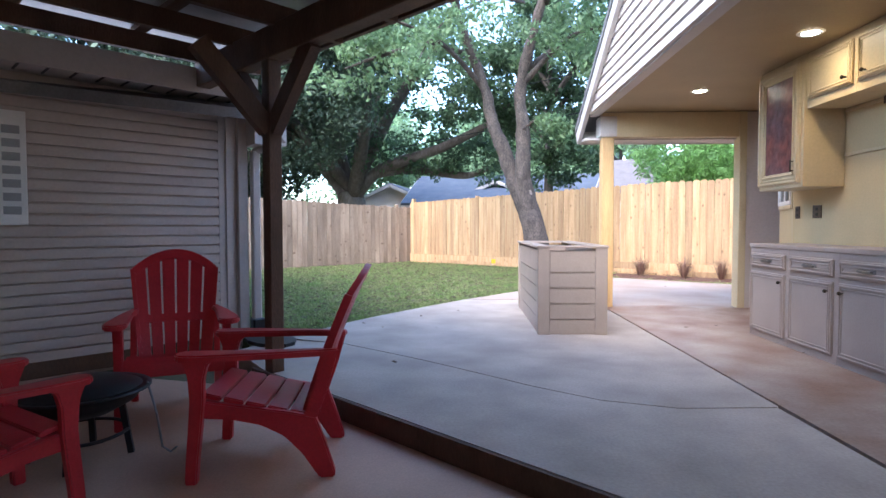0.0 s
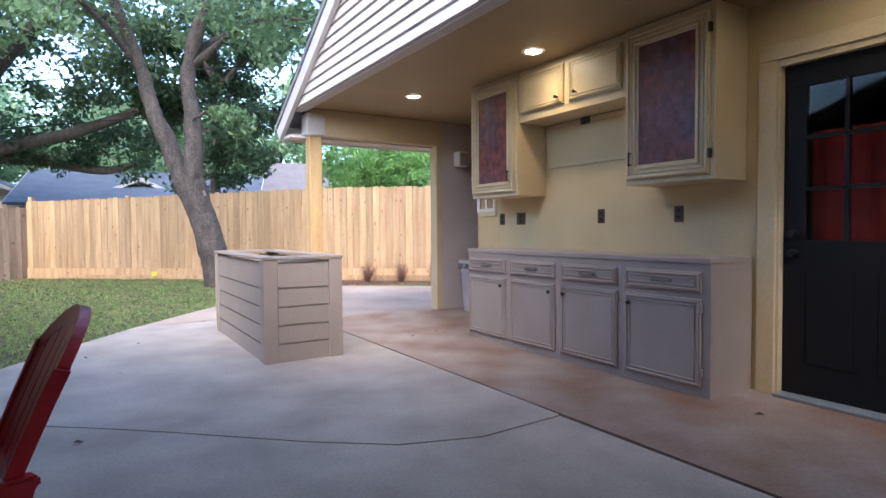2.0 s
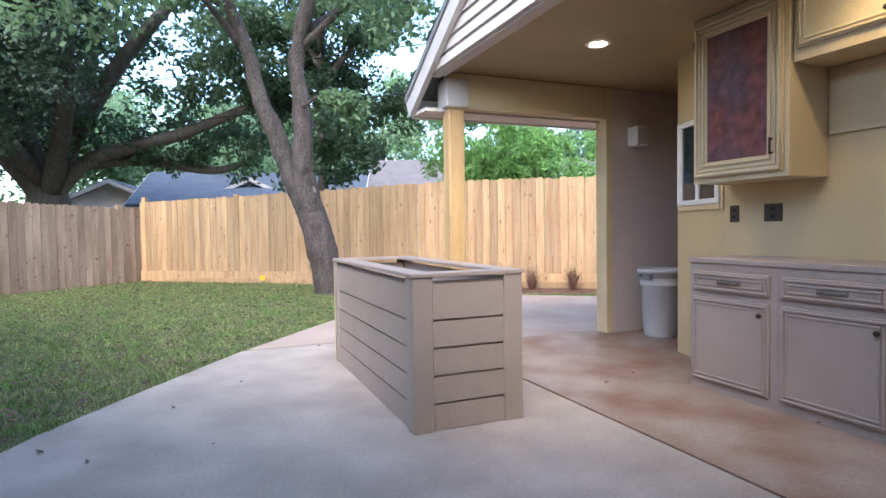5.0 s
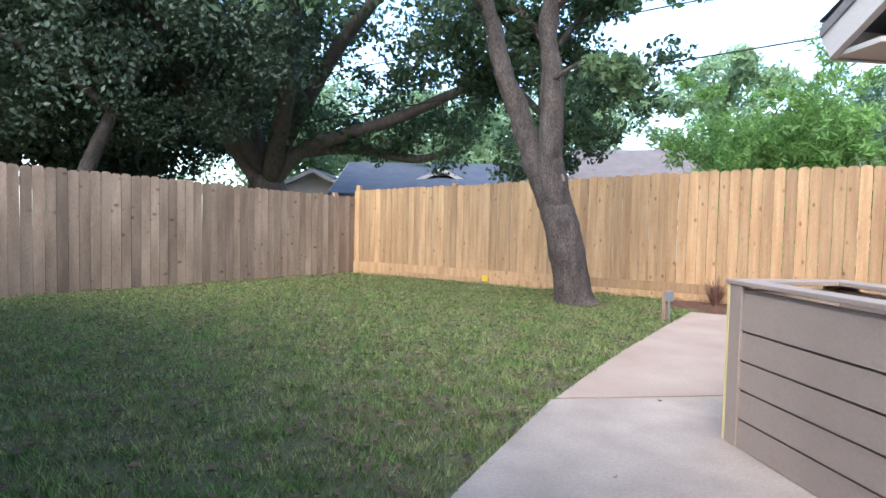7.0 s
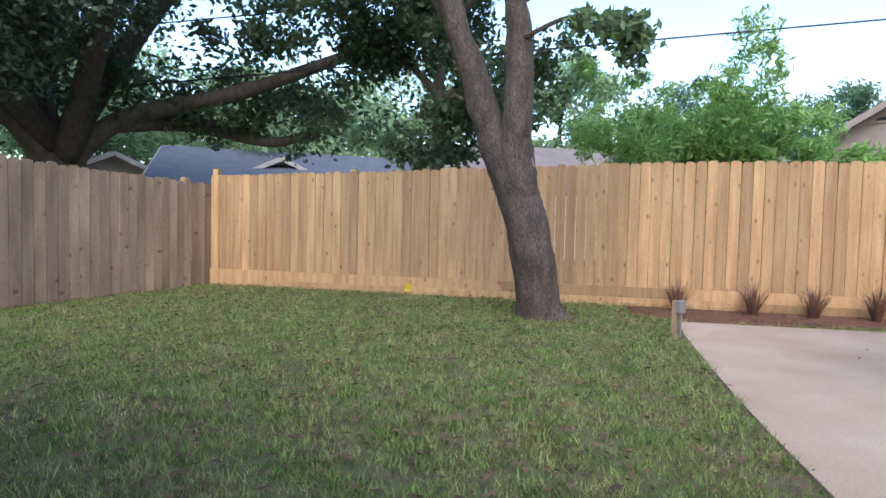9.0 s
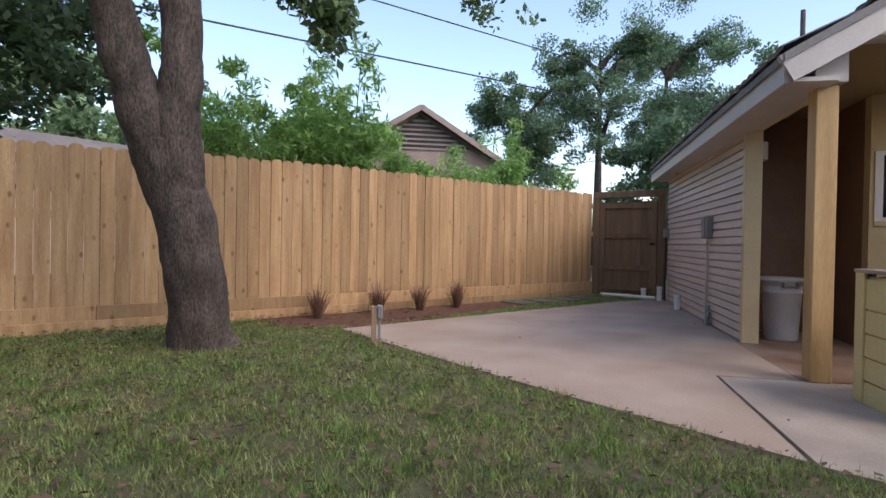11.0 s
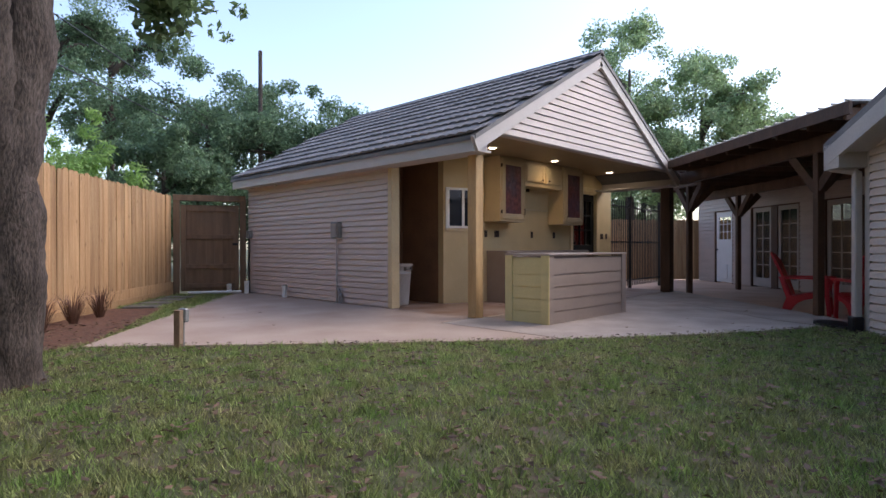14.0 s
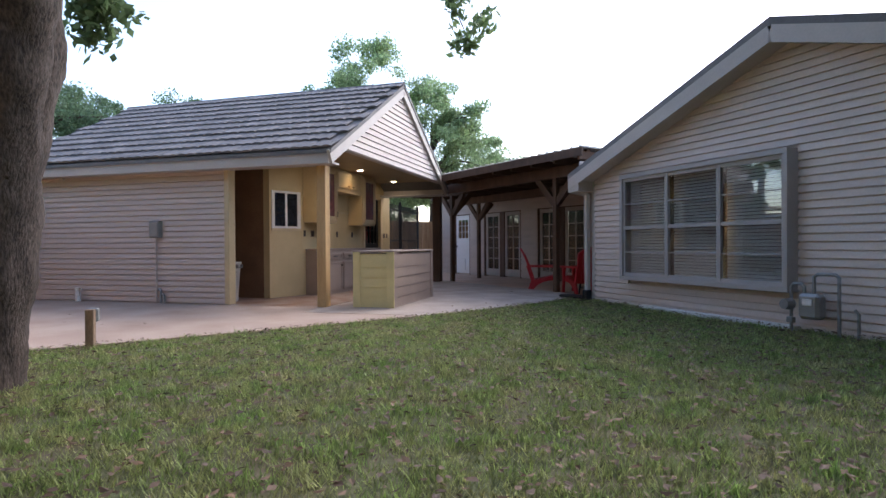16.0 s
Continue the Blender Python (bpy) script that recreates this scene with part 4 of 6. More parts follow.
part("sash", boxes([(-0.02, um - 0.022, z0, -0.001, um + 0.022, z1), (-0.018, u0, z0, -0.001, u0 + 0.022, z1), (-0.018, u1 - 0.022, z0, -0.001, u1, z1)]), M_WHITE, sw)
part("pane", boxes([(-0.006, u0 + 0.022, z0, -0.001, um - 0.022, z1), (-0.006, um + 0.022, z0, -0.001, u1 - 0.022, z1)]), M_DARKGLASS, sw, "dark reflecting glass")
part("casing", boxes([(-0.012, u0 - 0.085, z0 - 0.085, -0.001, u0 - 0.046, z1 + 0.08), (-0.018, u0 - 0.046, z0 - 0.085, -0.001, u1 + 0.046, z0 - 0.042)], 0.003), M_CREAM_TRIM, sw)

# downlights
warm = (1.0, 0.66, 0.32)
for x, y, power in ((0.68, -1.19, 1.0), (0.75, -3.02, 0.75), (0.85, -5.18, 0.12)):
    dl = thing("downlight", pose(x, y, 2.48), "lit round recessed downlight in the porch ceiling", "lamp", "downlights in the porch ceiling")
    bm = bmesh.new()
    ring_o = [bm.verts.new((0.095 * math.cos(a * math.pi / 12), 0.095 * math.sin(a * math.pi / 12), -0.002)) for a in range(24)]
    ring_m = [bm.verts.new((0.08 * math.cos(a * math.pi / 12), 0.08 * math.sin(a * math.pi / 12), -0.012)) for a in range(24)]
    ring_i = [bm.verts.new((0.062 * math.cos(a * math.pi / 12), 0.062 * math.sin(a * math.pi / 12), -0.003)) for a in range(24)]
    for p, q in ((ring_o, ring_m), (ring_m, ring_i)):
        for a in range(24):
            bm.faces.new((p[a], p[(a + 1) % 24], q[(a + 1) % 24], q[a]))
    part("trim_ring", bm, M_WHITE, dl, "white trim ring", smooth=True)
    bm = bmesh.new()
    bmesh.ops.create_cone(bm, cap_ends=True, segments=24, radius1=0.055, radius2=0.061, depth=0.006, matrix=Matrix.Translation((0, 0, -0.004)))
    part("bulb_face", bm, glow("bulb_glow", (1.0, 0.86, 0.62), 14), dl, "glowing lamp face")
    la = bpy.data.lights.new("downlight_beam", "SPOT")
    la.energy, la.color, la.spot_size, la.spot_blend, la.shadow_soft_size = LAMP_W * power, warm, radians(130), 0.7, 0.05
    new("downlight_beam", la).matrix_world = pose(x, y, 2.455)

# speaker box and trash can
sp = thing("wall_speaker", pose(1.98, -0.15, 2.0), "small white speaker box on the alcove wall", "speaker")
part("case", box(-0.08, -0.08, -0.1, 0.08, 0.058, 0.1, 0.015), M_WHITE, sp)
part("grille", box(-0.065, -0.086, -0.085, 0.065, -0.08, 0.085, 0.004), M_TRIM, sp)
M_CAN = mat("pale_grey_plastic", (0.55, 0.53, 0.50), rough=0.5, scale=5, fine=40, bump=0.05, spread=0.08)
can = thing("trash_can", pose(2.02, -0.43, 0, 0, 0, 4), "pale grey plastic trash can standing in the alcove", "trash can")
bm = bmesh.new()
rings = []
for z, h in ((0.0, 0.15), (0.02, 0.158), (0.50, 0.188), (0.505, 0.196), (0.52, 0.196), (0.525, 0.19), (0.62, 0.196), (0.625, 0.215), (0.65, 0.22), (0.665, 0.215), (0.66, 0.20), (0.05, 0.15)):
    rings.append([bm.verts.new((h * math.cos(a * math.pi / 14), h * math.sin(a * math.pi / 14), z)) for a in range(28)])
for p, q in zip(rings, rings[1:]):
    for a in range(28):
        bm.faces.new((p[a], p[(a + 1) % 28], q[(a + 1) % 28], q[a]))
bm.faces.new(rings[0][::-1])
bm.faces.new(rings[-1])
part("bin", bm, M_CAN, can, smooth=True)
for sx in (-1, 1):
    part("grip", boxes([(0.20 * sx - 0.03, -0.075, 0.56, 0.20 * sx + 0.03, -0.055, 0.62), (0.20 * sx - 0.03, 0.055, 0.56, 0.20 * sx + 0.03, 0.075, 0.62), (0.22 * sx - 0.012, -0.055, 0.565, 0.22 * sx + 0.012, 0.055, 0.585)], 0.005), M_GREYMETAL, can, "grey side grip")

# ---- bar ----
bar_ = thing("patio_bar", pose(-1.135, -1.98, 0, 0, 0, 0), "taupe lap sided open topped bar with pale yellow end", "bar counter")
BW, BL, BH = 0.66, 1.94, 0.835
bx = part("core", boxes([(0.03, 0.03, 0.0, 0.06, BL - 0.03, BH - 0.03), (BW - 0.06, 0.03, 0.0, BW - 0.03, BL - 0.03, BH - 0.03), (0.06, 0.03, 0.0, BW - 0.06, 0.06, BH - 0.03), (0.06, BL - 0.06, 0, BW - 0.06, BL - 0.03, BH - 0.03)]), M_TAUPE, bar_)
part("inner_floor", box(0.06, 0.06, 0.35, BW - 0.06, BL - 0.06, 0.38), M_DARKWOOD, bar_)
cb = 0.115
for x, y in ((0, 0), (BW, 0), (0, BL), (BW, BL)):
    sx, sy = (1 if x == 0 else -1), (1 if y == 0 else -1)
    part("corner_board", box(min(x, x + sx * cb), min(y, y + sy * 0.022), 0, max(x, x + sx * cb), max(y, y + sy * 0.022), BH - 0.005, 0.003), M_YELLOW if y == BL else M_TAUPE, bar_, m=pose(0, 0, 0))
    part("corner_board", box(min(x, x + sx * 0.022), min(y + sy * 0.022, y + sy * cb), 0, max(x, x + sx * 0.022), max(y + sy * 0.022, y + sy * cb), BH - 0.005, 0.003), M_TAUPE, bar_)
for k in range(5):
    z = 0.004 + k * 0.15
    bh = 0.15 if k < 4 else BH - 0.03 - z
    for base, ln, m_ in ((pose(cb, 0.03, z), BW - 2 * cb, M_TAUPE), (pose(BW - cb, BL - 0.03, z, 0, 0, 180), BW - 2 * cb, M_YELLOW),
                         (pose(0.03, BL - cb, z, 0, 0, -90), BL - 2 * cb, M_TAUPE), (pose(BW - 0.03, cb, z, 0, 0, 90), BL - 2 * cb, M_TAUPE)):
        part("siding_board", lap_board(ln, bh, 0.022), m_, bar_, m=base)
part("top_rail", boxes([(-0.008, -0.008, BH - 0.005, 0.115, BL + 0.008, BH + 0.018), (BW - 0.115, -0.008, BH - 0.005, BW + 0.008, BL + 0.008, BH + 0.018), (0.115, -0.008, BH - 0.005, BW - 0.115, 0.115, BH + 0.018), (0.115, BL - 0.115, BH - 0.005, BW - 0.115, BL + 0.008, BH + 0.018)], 0.003), M_TAUPE, bar_, "taupe top frame")

# ---- red chairs and fire pit ----
M_RED = mat("red_resin", (0.56, 0.026, 0.036), (0.45, 0.02, 0.027), rough=0.38, scale=3, fine=70, bump=0.12, spread=0.08)


def soften(bm, amount):
    bmesh.ops.bevel(bm, geom=bm.edges[:], offset=amount, segments=2, affect="EDGES", clamp_overlap=True)
    return bm


def ribbon(side, width, x):
    """A band seen from the side: outline of (y, z) pairs swept across x, with rounded edges."""
    bm = bmesh.new()
    a = [bm.verts.new((x - width / 2, y, z)) for y, z in side]
    b = [bm.verts.new((x + width / 2, y, z)) for y, z in side]
    bm.faces.new(a)
    bm.faces.new(b[::-1])
    for i in range(len(side)):
        j = (i + 1) % len(side)
        bm.faces.new((a[i], b[i], b[j], a[j]))
    bmesh.ops.recalc_face_normals(bm, faces=bm.faces[:])
    return soften(bm, 0.006)


def back_at(u, s_):
    """A place on the leaning, slightly dished chair back: u slats from its middle, s_ from seat (0) to top (1)."""
    y = 0.19 + 0.20 * s_ + 0.06 * s_ * s_ - 0.022 * (u / 3) ** 2
    return u * (0.066 + 0.022 * s_), y, 0.26 + 0.66 * s_


def back_panel(ua, ub, lo, hi, nu, ns, thick=0.022):
    bm = bmesh.new()
    layers = []
    for dy in (-thick / 2, thick / 2):
        grid = []
        for i in range(nu + 1):
            u = ua + (ub - ua) * i / nu
            col = []
            for k in range(ns + 1):
                x, y, z = back_at(u, lo(u) + (hi(u) - lo(u)) * k / ns)
                col.append(bm.verts.new((x, y + dy, z - dy * 0.35)))
            grid.append(col)
        layers.append(grid)
    for grid in layers:
        for i in range(nu):
            for k in range(ns):
                bm.faces.new((grid[i][k], grid[i + 1][k], grid[i + 1][k + 1], grid[i][k + 1]))
    p, q = layers
    for i in range(nu):
        for k in (0, ns):
            bm.faces.new((p[i][k], p[i + 1][k], q[i + 1][k], q[i][k]))
    for k in range(ns):
        for i in (0, nu):
            bm.faces.new((p[i][k], p[i][k + 1], q[i][k + 1], q[i][k]))
    bmesh.ops.recalc_face_normals(bm, faces=bm.faces[:])
    return bm


def crest(u):
    return 1.0 - 0.02 * u * u


def adirondack(m, label):
    """Faces -y; feet at z = 0."""
    c = thing("garden_chair", m, label, "chair", "red chairs round the fire pit")
    for k in range(5):
        y, z = -0.235 + k * 0.095, 0.362 - 0.021 * k
        part("seat_slat", soften(box(-0.235, -0.044, -0.011, 0.235, 0.044, 0.011), 0.005), M_RED, c, m=pose(0, y, z, -13, 0, 0))
    part("seat_apron", ribbon([(-0.315, 0.27), (-0.305, 0.34), (-0.285, 0.372), (-0.27, 0.355), (-0.285, 0.27)], 0.50, 0), M_RED, c)
    for k in range(6):
        u = k - 2.5
        part("back_slat", back_panel(u - 0.43, u + 0.43, lambda w: 0.0, lambda w: crest(w) - 0.075, 1, 7), M_RED, c)
    part("back_crest", back_panel(-2.93, 2.93, lambda w: crest(w) - 0.085, crest, 14, 2, 0.026), M_RED, c)
    part("back_band", back_panel(-2.93, 2.93, lambda w: 0.33, lambda w: 0.40, 10, 1, 0.026), M_RED, c)
    for s in (-1, 1):
        part("back_stile", back_panel(s * 2.93 - 0.14, s * 2.93 + 0.14, lambda w: 0.0, lambda w: crest(2.93) - 0.01, 1, 7, 0.034), M_RED, c)
        arm = [(s * 0.205, 0.31), (s * 0.225, 0.10), (s * 0.225, -0.22), (s * 0.222, -0.31), (s * 0.235, -0.345), (s * 0.262, -0.365), (s * 0.30, -0.365), (s * 0.328, -0.345), (s * 0.34, -0.30), (s * 0.335, -0.20), (s * 0.30, 0.05), (s * 0.262, 0.25), (s * 0.252, 0.325)]
        part("arm", soften(prism(arm, 0.535, 0.565), 0.007), M_RED, c)
        part("front_leg", ribbon([(-0.345, 0.54), (-0.20, 0.54), (-0.235, 0.51), (-0.25, 0.45), (-0.252, 0.35), (-0.262, 0.24), (-0.278, 0.10), (-0.285, 0.0), (-0.335, 0.0), (-0.33, 0.10), (-0.318, 0.24), (-0.31, 0.36), (-0.318, 0.47)], 0.045, s * 0.268), M_RED, c)
        part("rear_leg", ribbon([(-0.30, 0.355), (-0.295, 0.275), (-0.15, 0.268), (-0.02, 0.24), (0.08, 0.19), (0.16, 0.11), (0.235, 0.0), (0.30, 0.0), (0.305, 0.02), (0.26, 0.16), (0.22, 0.27), (0.10, 0.295), (-0.10, 0.325)], 0.04, s * 0.238), M_RED, c)
        part("arm_post", ribbon([(0.165, 0.27), (0.225, 0.26), (0.275, 0.40), (0.32, 0.56), (0.245, 0.56), (0.225, 0.44)], 0.035, s * 0.236), M_RED, c)
    return c


adirondack(pose(-2.79, -4.62, -0.13, 0, 0, -83) @ Matrix.Diagonal((1.04, 1.04, 1.06, 1)), "red resin slatted garden chair seen by the slab edge")
adirondack(pose(-3.69, -3.87, -0.13, 0, 0, 26) @ Matrix.Diagonal((1.08, 1.08, 1.09, 1)), "red resin slatted garden chair by the house wall")
adirondack(pose(-3.79, -5.36, -0.13, 0, 0, 150), "red resin slatted garden chair beside the fire pit")
pit = thing("fire_pit", pose(-3.78, -4.66, -0.13) @ Matrix.Diagonal((0.95, 0.95, 0.8, 1)), "black steel fire pit bowl with mesh lid on legs", "fire pit")
bm = bmesh.new()
rings = []
for r, z in ((0.02, 0.27), (0.16, 0.29), (0.27, 0.36), (0.31, 0.43), (0.345, 0.432), (0.345, 0.442), (0.30, 0.442), (0.26, 0.38), (0.02, 0.29)):
    rings.append([bm.verts.new((r * math.cos(a * math.pi / 16), r * math.sin(a * math.pi / 16), z)) for a in range(32)])
for p, q in zip(rings, rings[1:]):
    for a in range(32):
        bm.faces.new((p[a], p[(a + 1) % 32], q[(a + 1) % 32], q[a]))
part("bowl", bm, M_BLACK, pit, "black steel bowl", smooth=True)
bm = bmesh.new()
rings = []
for r, z in ((0.30, 0.445), (0.24, 0.475), (0.13, 0.50), (0.01, 0.505)):
    rings.append([bm.verts.new((r * math.cos(a * math.pi / 16), r * math.sin(a * math.pi / 16), z)) for a in range(32)])
for p, q in zip(rings, rings[1:]):
    for a in range(32):
        bm.faces.new((p[a], p[(a + 1) % 32], q[(a + 1) % 32], q[a]))
part("mesh_lid", bm, M_BLACK, pit, "domed spark lid", smooth=True)
for k in range(4):
    a = radians(20 + 90 * k)
    part("leg", beam((0.20 * math.cos(a), 0.20 * math.sin(a), 0.32), (0.24 * math.cos(a), 0.24 * math.sin(a), 0.0), 0.03, 0.03), M_BLACK, pit)
part("ring_brace", tube([(0.225 * math.cos(a * math.pi / 12), 0.225 * math.sin(a * math.pi / 12), 0.16) for a in range(25)], 0.011, 6), M_BLACK, pit)
part("poker", tube([(0.30, 0.12, 0.45), (0.36, 0.10, 0.25), (0.40, 0.08, 0.04), (0.45, 0.07, 0.012), (0.49, 0.06, 0.05)], 0.006, 6), M_GREYMETAL, pit, "thin metal hook")

# ---- patio fixtures ----
box_post = thing("outlet_post", pose(0.50, 3.62, -0.05, 0, 0, 20), "weathered post with grey outdoor outlet box in the lawn", "outlet post")
part("stake", box(-0.04, -0.025, 0, 0.04, 0.025, 0.40, 0.006), M_FENCE_OLD, box_post)
part("outlet_box", box(-0.05, -0.085, 0.28, 0.05, -0.025, 0.41, 0.012), M_GREYMETAL, box_post, "grey weatherproof box")
part("conduit", tube([(0.0, -0.055, 0.28), (0.0, -0.055, 0.0)], 0.012, 8), M_GREYMETAL, box_post)
elec = thing("electric_box", pose(3.02, 0.05, 1.22), "grey electric box with conduit on the sided wall", "electric box")
part("case", box(-0.10, 0.0, -0.14, 0.10, 0.10, 0.14, 0.012), M_GREYMETAL, elec)
part("cover", box(-0.085, 0.10, -0.125, 0.085, 0.112, 0.12, 0.006), M_GREYMETAL, elec)
part("conduit", tube([(0.0, 0.05, -0.14), (0.0, 0.05, -1.22)], 0.016, 8), M_TRIM, elec)
for x, z in ((0.07, 0.2), (0.13, 0.12)):
    part("stub", tube([(-x - 0.03, 0.06, -1.22), (-x - 0.03, 0.06, -1.22 + z), (-x, 0.05, -1.22 + z + 0.03), (-x + 0.05, 0.02, -1.22 + z + 0.02)], 0.02, 8), M_GREYMETAL, elec)
cor = thing("meter_box", pose(6.12, 0.06, 1.2), "small grey utility box with conduit at the wall corner", "electric box")
part("case", box(-0.06, 0.0, -0.08, 0.06, 0.09, 0.08, 0.01), M_GREYMETAL, cor)
part("conduit", tube([(0.0, 0.05, -0.08), (0.0, 0.05, -1.2)], 0.018, 8), M_BLACK, cor)
for x, y, h in ((6.0, 0.22, 0.22), (4.62, 0.16, 0.20), (6.3, 0.45, 0.16)):
    pipe = thing("vent_pipe", pose(x, y, 0), "short white plastic pipe stub beside the wall", "pipe", "pipe stubs by the shed wall")
    part("stub", tube([(0, 0, -0.02), (0, 0, h)], 0.045, 12), M_WHITE, pipe)
    part("cap", tube([(0, 0, h), (0, 0, h + 0.03)], [0.055, 0.05], 12), M_WHITE, pipe)
fl = thing("flood_light", pose(4.95, 0.05, 2.2), "small pale flood light under the eave", "lamp")
part("base", box(-0.05, 0, -0.05, 0.05, 0.03, 0.05, 0.01), M_TRIM, fl)
part("head", tube([(0, 0.03, -0.02), (0.02, 0.12, -0.08)], [0.03, 0.05], 10), M_TRIM, fl)

# ---- planting bed ----
nb_ = Vector((0.624, 0.782))
A = FC + FRD * 6.5
B = FC + FRD * 10.6
BED = [tuple(A - nb_ * 0.03), tuple(A - nb_ * 0.9), tuple(A + FRD * 0.7 - nb_ * 1.3), tuple(B - nb_ * 0.8), tuple(B - nb_ * 0.03)]
part("mulch_bed", prism(BED, -0.2, -0.01), M_MULCH, label="red brown mulch bed under the fence", kind="structure")
M_RUST = mat("burgundy_blade", (0.14, 0.06, 0.045), (0.20, 0.12, 0.07), rough=0.6, scale=5, fine=20, bump=0, spread=0.2, island=0.3)


def grass_tuft(m, seed):
    rnd = random.Random(seed)
    vs, fs = [], []
    for k in range(130):
        a, lean, h = rnd.uniform(0, 6.283), rnd.uniform(0.05, 1.1), rnd.uniform(0.28, 0.52)
        r0 = rnd.uniform(0, 0.05)
        w = 0.006
        ca, sa = math.cos(a), math.sin(a)
        pts = [(r0, 0), (r0 + lean * h * 0.35, h * 0.6), (r0 + lean * h * 0.8, h * (1 - 0.3 * lean))]
        i = len(vs)
        for q, (r, z) in enumerate(pts):
            ww = w * (1 - q / 2.2)
            vs += [(r * ca - sa * ww, r * sa + ca * ww, z), (r * ca + sa * ww, r * sa - ca * ww, z)]
        fs += [(i, i + 1, i + 3, i + 2), (i + 2, i + 3, i + 5, i + 4)]
    tuft = thing("ornamental_grass", m, "burgundy ornamental grass clump in the mulch bed", "plant", "grass clumps along the fence")
    raw_mesh("blades", vs, fs, M_RUST, tuft)


for k, s in enumerate((7.15, 8.05, 8.75, 9.45)):
    p = FC + FRD * s - nb_ * 0.36
    grass_tuft(pose(p.x, p.y, -0.012, 0, 0, 40 * k), k)

# ---- trees ----
def leaf_cloud(name, centres, radii, per, size, material, parent, seed, flat=0.7, droop=0.0, long=1.6):
    """Many small leaves in uneven clumps."""
    rng = np.random.default_rng(seed)
    c = np.repeat(np.array(centres), per, axis=0)
    r = np.repeat(np.array(radii), per)[:, None]
    d = rng.normal(size=c.shape)
    d /= np.linalg.norm(d, axis=1)[:, None]
    p = c + d * r * rng.uniform(0.15, 1.0, (len(c), 1)) ** 0.6 * np.array((1, 1, flat))
    p[:, 2] -= droop * rng.uniform(0, 1, len(p)) ** 3 * r[:, 0]
    u = rng.normal(size=p.shape)
    u /= np.linalg.norm(u, axis=1)[:, None]
    w = np.cross(u, rng.normal(size=p.shape))
    w /= np.linalg.norm(w, axis=1)[:, None]
    s = size * rng.uniform(0.6, 1.3, (len(p), 1))
    quad = np.stack([p - u * s * long * 0.5, p + w * s * 0.4, p + u * s * long * 0.5, p - w * s * 0.4], axis=1).reshape(-1, 3)
    n = len(p)
    me = bpy.data.meshes.new(name)
    me.vertices.add(4 * n)
    me.vertices.foreach_set("co", quad.ravel())
    me.loops.add(4 * n)
    me.loops.foreach_set("vertex_index", np.arange(4 * n))
    me.polygons.add(n)
    me.polygons.foreach_set("loop_start", np.arange(0, 4 * n, 4))
    me.update(calc_edges=True)
    me.materials.append(material)
    ob = new(name, me)
    ob.parent = parent
    return ob


def limb(points, r0, r1, sides=10, rough=0.0, seed=0, steps=5):
    """A limb through points, smoothed and slightly crooked."""
    rnd = random.Random(seed)
    pts = [Vector(p) for p in points]
    out = []
    for i in range(len(pts) - 1):
        p0, p1, p2, p3 = pts[max(i - 1, 0)], pts[i], pts[i + 1], pts[min(i + 2, len(pts) - 1)]
        for k in range(steps):
            t = k / steps
            out.append(0.5 * ((2 * p1) + (p2 - p0) * t + (2 * p0 - 5 * p1 + 4 * p2 - p3) * t * t + (3 * p1 - p0 - 3 * p2 + p3) * t ** 3))
    out.append(pts[-1])
    n = len(out)
    radii = [(r0 + (r1 - r0) * i / (n - 1)) * (1 + rough * rnd.uniform(-1, 1)) for i in range(n)]
    return out, radii


T0 = Vector((-0.11, 5.06, -0.08))
tree = thing("shade_tree", Matrix.Translation(T0), "leaning forked shade tree with grey brown bark on the lawn", "tree")
bm = bmesh.new()
trunk_pts, _ = limb([(0.03, -0.01, 0), (-0.03, 0.0, 0.25), (-0.22, 0.0, 1.15), (-0.40, 0.10, 1.72), (-0.46, 0.11, 1.95)], 0.3, 0.22, steps=14)
n = len(trunk_pts)
trunk_r = [0.275 - 0.055 * i / n + 0.10 * math.exp(-trunk_pts[i].z / 0.10) for i in range(n)]
trunk_r[-5:] = [0.20, 0.185, 0.165, 0.14, 0.10]
add_tube(bm, trunk_pts, trunk_r, 44)
pts, rr = limb([(-0.36, 0.08, 1.5), (-0.66, 0.18, 2.3), (-0.88, 0.22, 2.9), (-1.08, 0.26, 3.4), (-1.25, 0.40, 4.2), (-1.7, 0.4, 5.4), (-2.1, 0.0, 6.6)], 0.20, 0.07, rough=0.02, seed=1, steps=14)
add_tube(bm, pts, rr, 32)
pts, rr = limb([(-0.30, 0.02, 1.4), (-0.42, -0.04, 2.0), (-0.45, -0.10, 2.4), (-0.45, -0.08, 3.3), (-0.5, 0.0, 4.1), (-0.2, -0.2, 5.4), (0.2, -0.5, 6.8)], 0.22, 0.07, rough=0.02, seed=2, steps=14)
add_tube(bm, pts, rr, 32)
bmesh.ops.recalc_face_normals(bm, faces=bm.faces[:])
bm.normal_update()
for v in bm.verts:
    q = v.co
    ridge = abs(noise.noise(Vector((q.x * 17, q.y * 17, q.z * 4.0)))) + 0.5 * abs(noise.noise(Vector((q.x * 34, q.y * 34, q.z * 9))))
    v.co += v.normal * (noise.noise(q * 3.1) * 0.03 + 0.034 * (0.3 - ridge))
part("trunk", bm, M_BARK, tree, "furrowed grey brown trunk with two stems", smooth=True)
